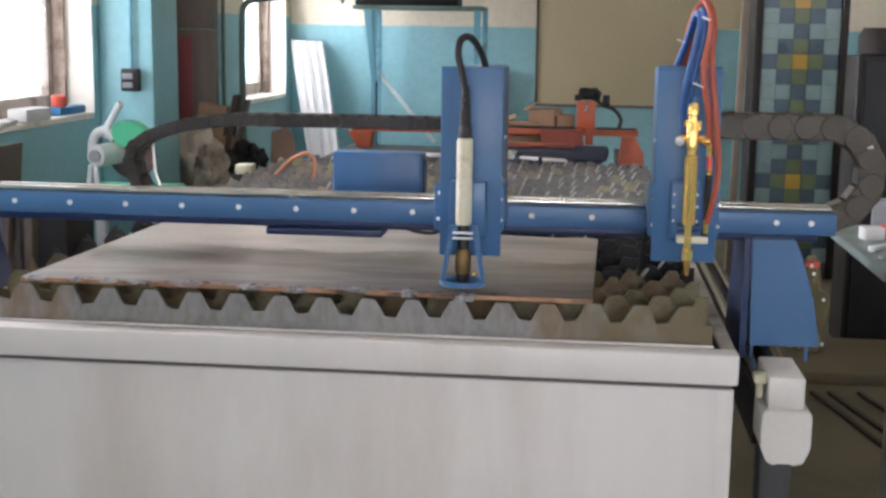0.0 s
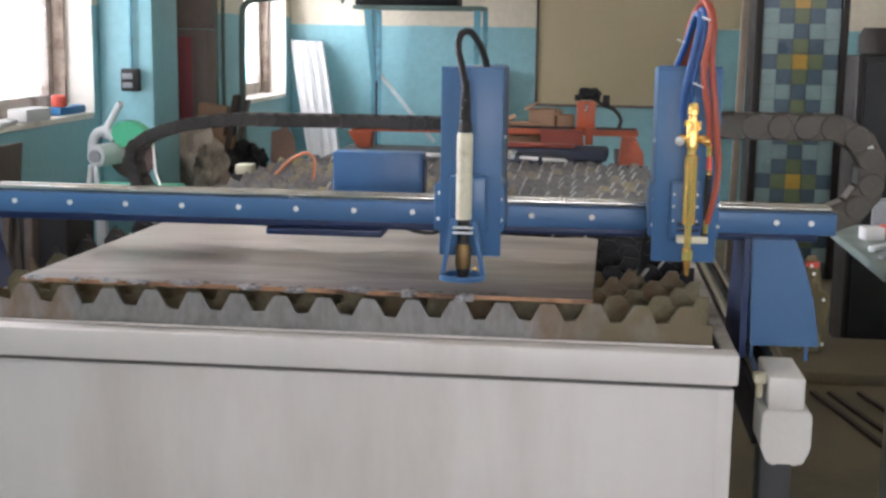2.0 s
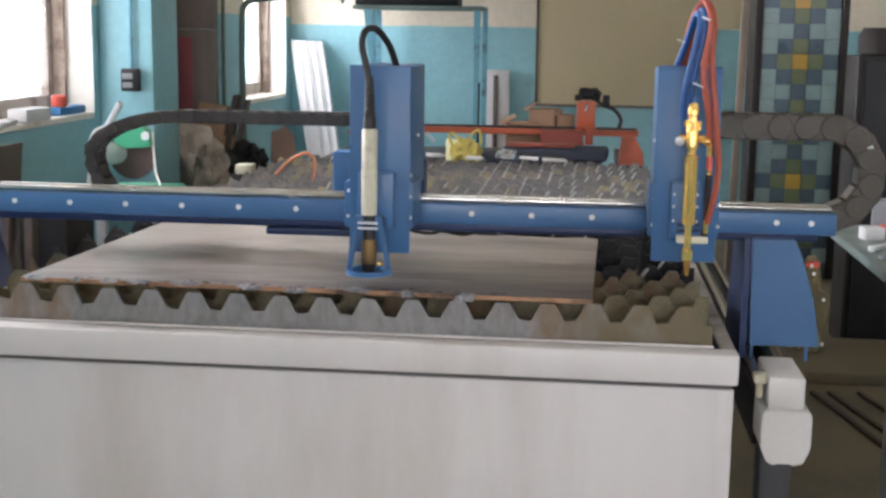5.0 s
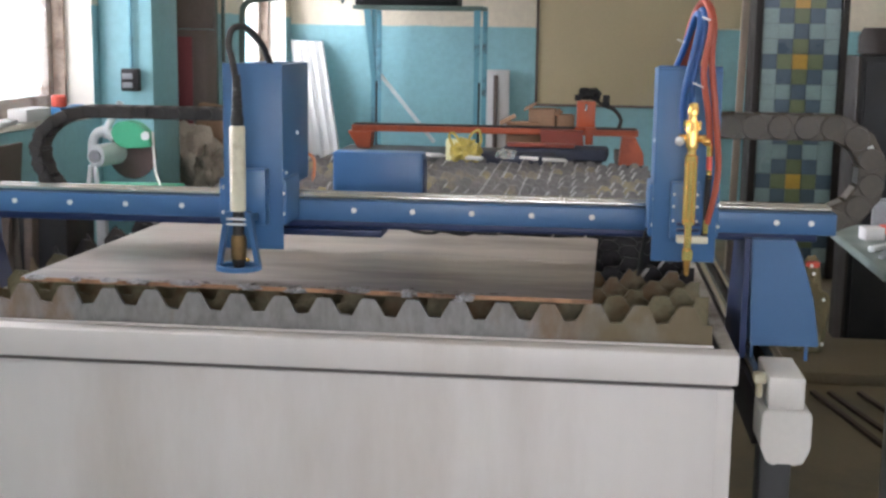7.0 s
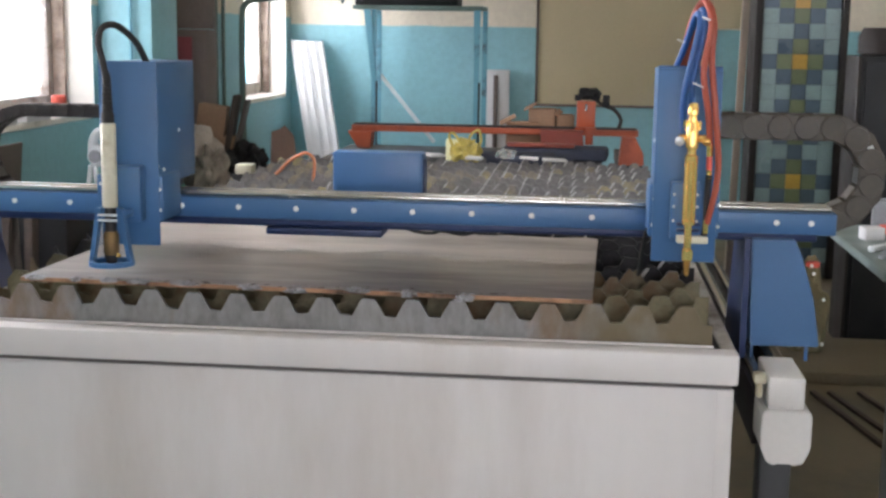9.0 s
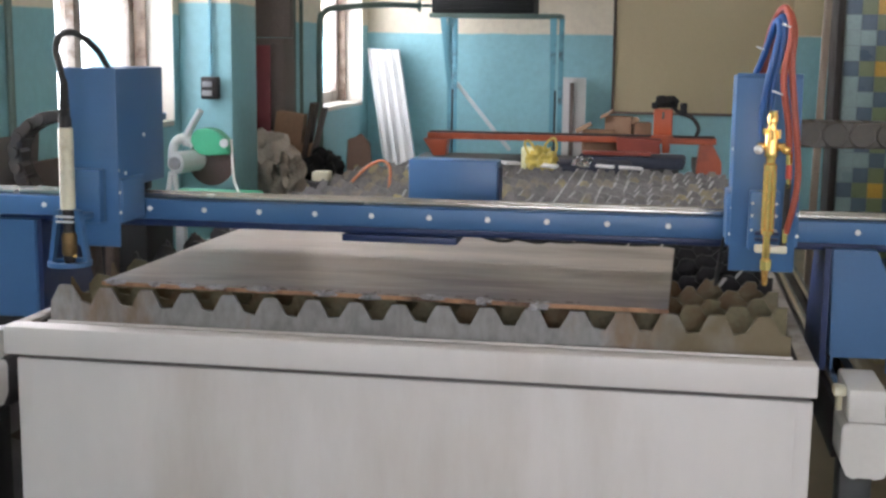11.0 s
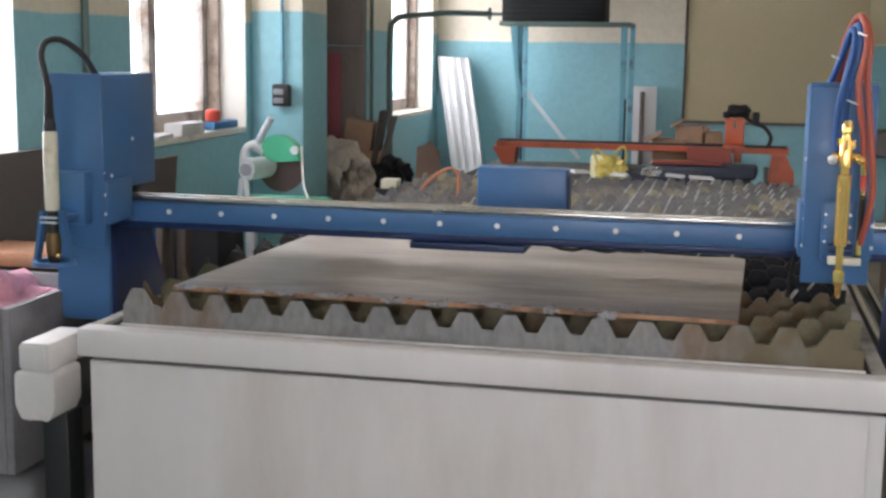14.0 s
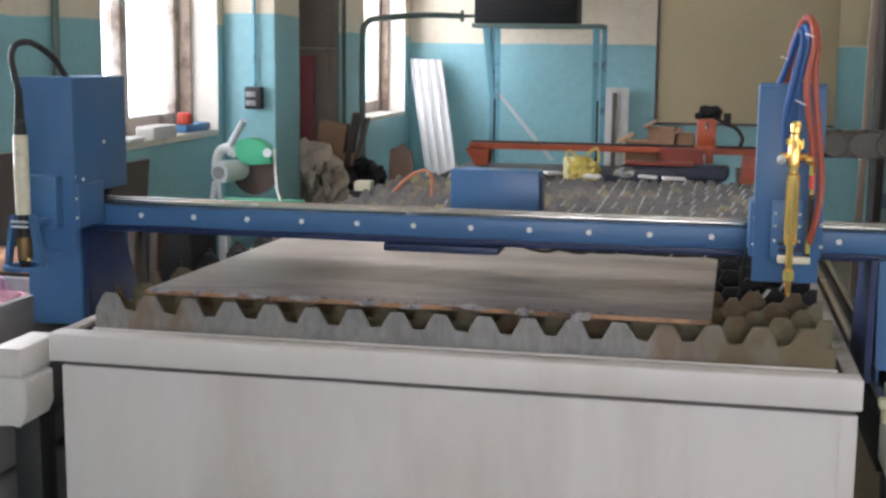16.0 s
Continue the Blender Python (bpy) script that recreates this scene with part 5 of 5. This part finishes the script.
def head_details():
    for ob, x0 in ((PLASMA, 1.143), (GAS, 1.597)):
        for dx, z in ((-0.066, 1.075), (-0.064, 1.13), (0.068, 1.12), (0.069, 1.075), (0.066, 1.17)):
            bm = B()
            ball(bm, (x0 + dx, 0.205, z), 0.004)
            part("screw", bm, WHITE, ob)
        for y, z in ((0.36, 1.24), (0.25, 1.16), (0.25, 1.145)):
            bm = B()
            ball(bm, (x0 + 0.0635 if ob is PLASMA else x0 - 0.0585, y, z), 0.0045)
            part("screw", bm, WHITE, ob)
        bm = B()
        for y in (0.335, 0.405):
            box(bm, x0 - 0.05, x0 + 0.05, y, y + 0.03, 1.104, 1.124, 0.002)
        part("bearing_block", bm, DARK_STEEL, ob)
    # gas torch fittings
    for x, z0, z1, r, m, nm in ((1.636, 1.228, 1.253, 0.0075, BRASS, "hose_nut"), (1.6365, 1.200, 1.228, 0.0062, REDPLASTIC, "hose_ferrule"), (1.637, 1.182, 1.200, 0.0055, BRASS, "hose_nut"),
                            (1.635, 1.07, 1.098, 0.0055, BRASS, "hose_nut"), (1.587, 1.288, 1.30, 0.006, BRASS, "hose_nut"), (1.612, 1.28, 1.298, 0.006, BRASS, "hose_nut")):
        bm = B()
        tube(bm, (x, 0.14, z0), (x, 0.14, z1), r, None, 6 if "nut" in nm else 14)
        part(nm, bm, m, GAS)
    bm = B()
    tube(bm, (1.60, 0.14, 1.014), (1.60, 0.14, 1.034), 0.0125, None, 6)
    part("nozzle_nut", bm, BRASS, GAS)
    bm = B()
    tube(bm, (1.60, 0.14, 1.318), (1.60, 0.14, 1.334), 0.010, None, 6)
    part("inlet_nut", bm, BRASS, GAS)
    for x in (1.575, 1.628):
        bm = B()
        ball(bm, (x, 0.132, 1.258), 0.0095)
        part("valve_cap", bm, BRASS if x > 1.6 else PALE_METAL, GAS)
    for z in (1.085, 1.072):
        bm = B()
        box(bm, 1.578, 1.625, 0.157, 0.169, z - 0.003, z + 0.003, 0.001)
        part("clip", bm, DARK_BLUE, GAS)
    for x in (1.571, 1.619):
        for z in (1.09, 1.12, 1.145):
            bm = B()
            ball(bm, (x, 0.169, z), 0.003, seg=10)
            part("screw", bm, WHITE, GAS)
    bm = B()
    sweep(bm, [(1.634, 0.158, 1.06), (1.636, 0.155, 1.10), (1.636, 0.15, 1.15), (1.637, 0.14, 1.19)], 0.0065)
    part("black_hose", bm, RUBBER, GAS)
    for z, x, y in ((1.50, 1.618, 0.135), (1.37, 1.605, 0.125), (1.455, 1.578, 0.225)):
        bm = B()
        tube(bm, (x, y, z), (x + 0.001, y, z + 0.0025), 0.0115, None, 18)
        part("cable_tie", bm, WHITE, GAS)
    bm = B()
    sweep(bm, [(1.522, 0.25, 1.06), (1.517, 0.26, 1.03), (1.512, 0.27, 0.98), (1.51, 0.3, 0.95)], 0.004, 8)
    part("cable", bm, BLACK, GAS)
    # plasma torch fittings
    for z in (1.055, 1.066):
        bm = B()
        box(bm, 1.122, 1.164, 0.070, 0.0745, z - 0.0025, z + 0.0025, 0.001)
        part("clip_bar", bm, PALE_METAL, PLASMA_LIFT)
    bm = B()
    lathe(bm, [(0.012, 0.972), (0.0165, 0.985), (0.0165, 1.022), (0.013, 1.03)], (1.143, 0.09, 0))
    part("nozzle_shield", bm, mat("burnt_brass", lin(120, 96, 62), 0.45, 0.7, vary=0.25, scale=30), PLASMA_LIFT)
    bm = B()
    ball(bm, (1.170, 0.06, 0.983), 0.005)
    part("laser_pointer", bm, BRASS, PLASMA_LIFT)


head_details()


def plate_scorch():
    """Slag along the burnt front edge of the sheet: fine beads, and larger pale crusts frozen over the edge."""
    def top(x):
        return 0.9405 + 0.0035 * (1.42 - x) / 1.2
    r = random.Random(3)
    bm = B()
    for k in range(90):
        x = r.choice((r.gauss(0.5, 0.12), r.gauss(0.95, 0.12), r.uniform(0.22, 1.1)))
        x = min(max(x, 0.23), 1.38)
        ball(bm, (x, 0.064 + abs(r.gauss(0, 0.012)), top(x)), r.uniform(0.001, 0.0035), r.uniform(1, 3), 1, 0.5, 8)
    solid("slag_beads", bm, SCORCH, "dark slag beads spattered on the sheet's edge", "slag", "stuff", at=(0.8, 0.07, 0.9405))
    for k, (x, w, d) in enumerate(((0.235, 0.02, 0), (0.325, 0.012, 0), (0.395, 0.016, 0), (0.462, 0.022, 0), (0.56, 0.027, 0), (0.70, 0.024, 0.002), (0.80, 0.02, 0.004), (0.93, 0.026, 0), (1.035, 0.018, 0.004), (1.15, 0.02, 0.007))):
        bm = B()
        lump(bm, (x, 0.061, top(x) - d), w, 0.013, 0.0055 + d * 0.7, k, 0.35, 3, 5)
        solid("slag_crust", bm, SLAG, "pale grey crust of slag frozen on the sheet's edge", "slag", group="slag crusts", at=(x, 0.06, top(x)))


plate_scorch()


bm = B()
box(bm, -0.012, 0.012, -0.0425, -0.0405, 0.004, 0.016)
tag = new("paper_tag", finish(bm, "paper_tag", WHITE))
tag.parent = RIGHT_LINKS[6]


# ---- what moves ----
def left_x(t):
    rows = ((0, 1.143), (3.5, 1.143), (3.7, 1.127), (4.0, 1.0855), (12.0, -0.021), (12.4, -0.074), (12.7, -0.0975), (12.9, -0.0985), (16, -0.0985))
    for (t0, x0), (t1, x1) in zip(rows, rows[1:]):
        if t <= t1:
            return x0 + (x1 - x0) * (t - t0) / (t1 - t0)
    return rows[-1][1]


def motions():
    times = [0, 1.5, 3.0, 3.5, 3.7, 4.0] + [4.5 + 0.5 * k for k in range(15)] + [12.0, 12.4, 12.7, 12.9, 14.5, 16.0]
    walk(PLASMA, [(t, pose(left_x(t), 0.2, 1.0)) for t in times])
    walk(PLASMA_LIFT, [(t, pose(0, 0, z)) for t, z in ((0, 0.0), (1.0, 0.006), (2.0, 0.011), (3.0, 0.0145), (3.5, 0.0145), (16, 0.0145))])
    gas = ((0, 1.597), (15.0, 1.597), (15.65, 1.597), (15.8, 1.584), (15.9, 1.570), (16.0, 1.555))
    walk(GAS, [(t, pose(x, 0.2, 1.0)) for t, x in gas])
    for i, ob in enumerate(LEFT_LINKS):
        rows = []
        for t in times:
            x = left_x(t)
            rows.append((t, chain_pose(0.04 * i, x - 0.075, 0.293 + (x - 1.143) / 2, min(0.125 + 0.19 * max(x - 0.6, 0) / 0.54, 0.32), 0.095, 0.128, 1.257 + 0.012 * min(max(1.143 - x, 0) / 0.5, 1), -1)))
        walk(ob, rows)
    for i, ob in enumerate(RIGHT_LINKS):
        walk(ob, [(t, chain_pose(0.058 * i, x + 0.09, 2.029 + (x - 1.597) / 2, 0.108, 0.104, 0.104, 1.268, 1)) for t, x in gas])


motions()
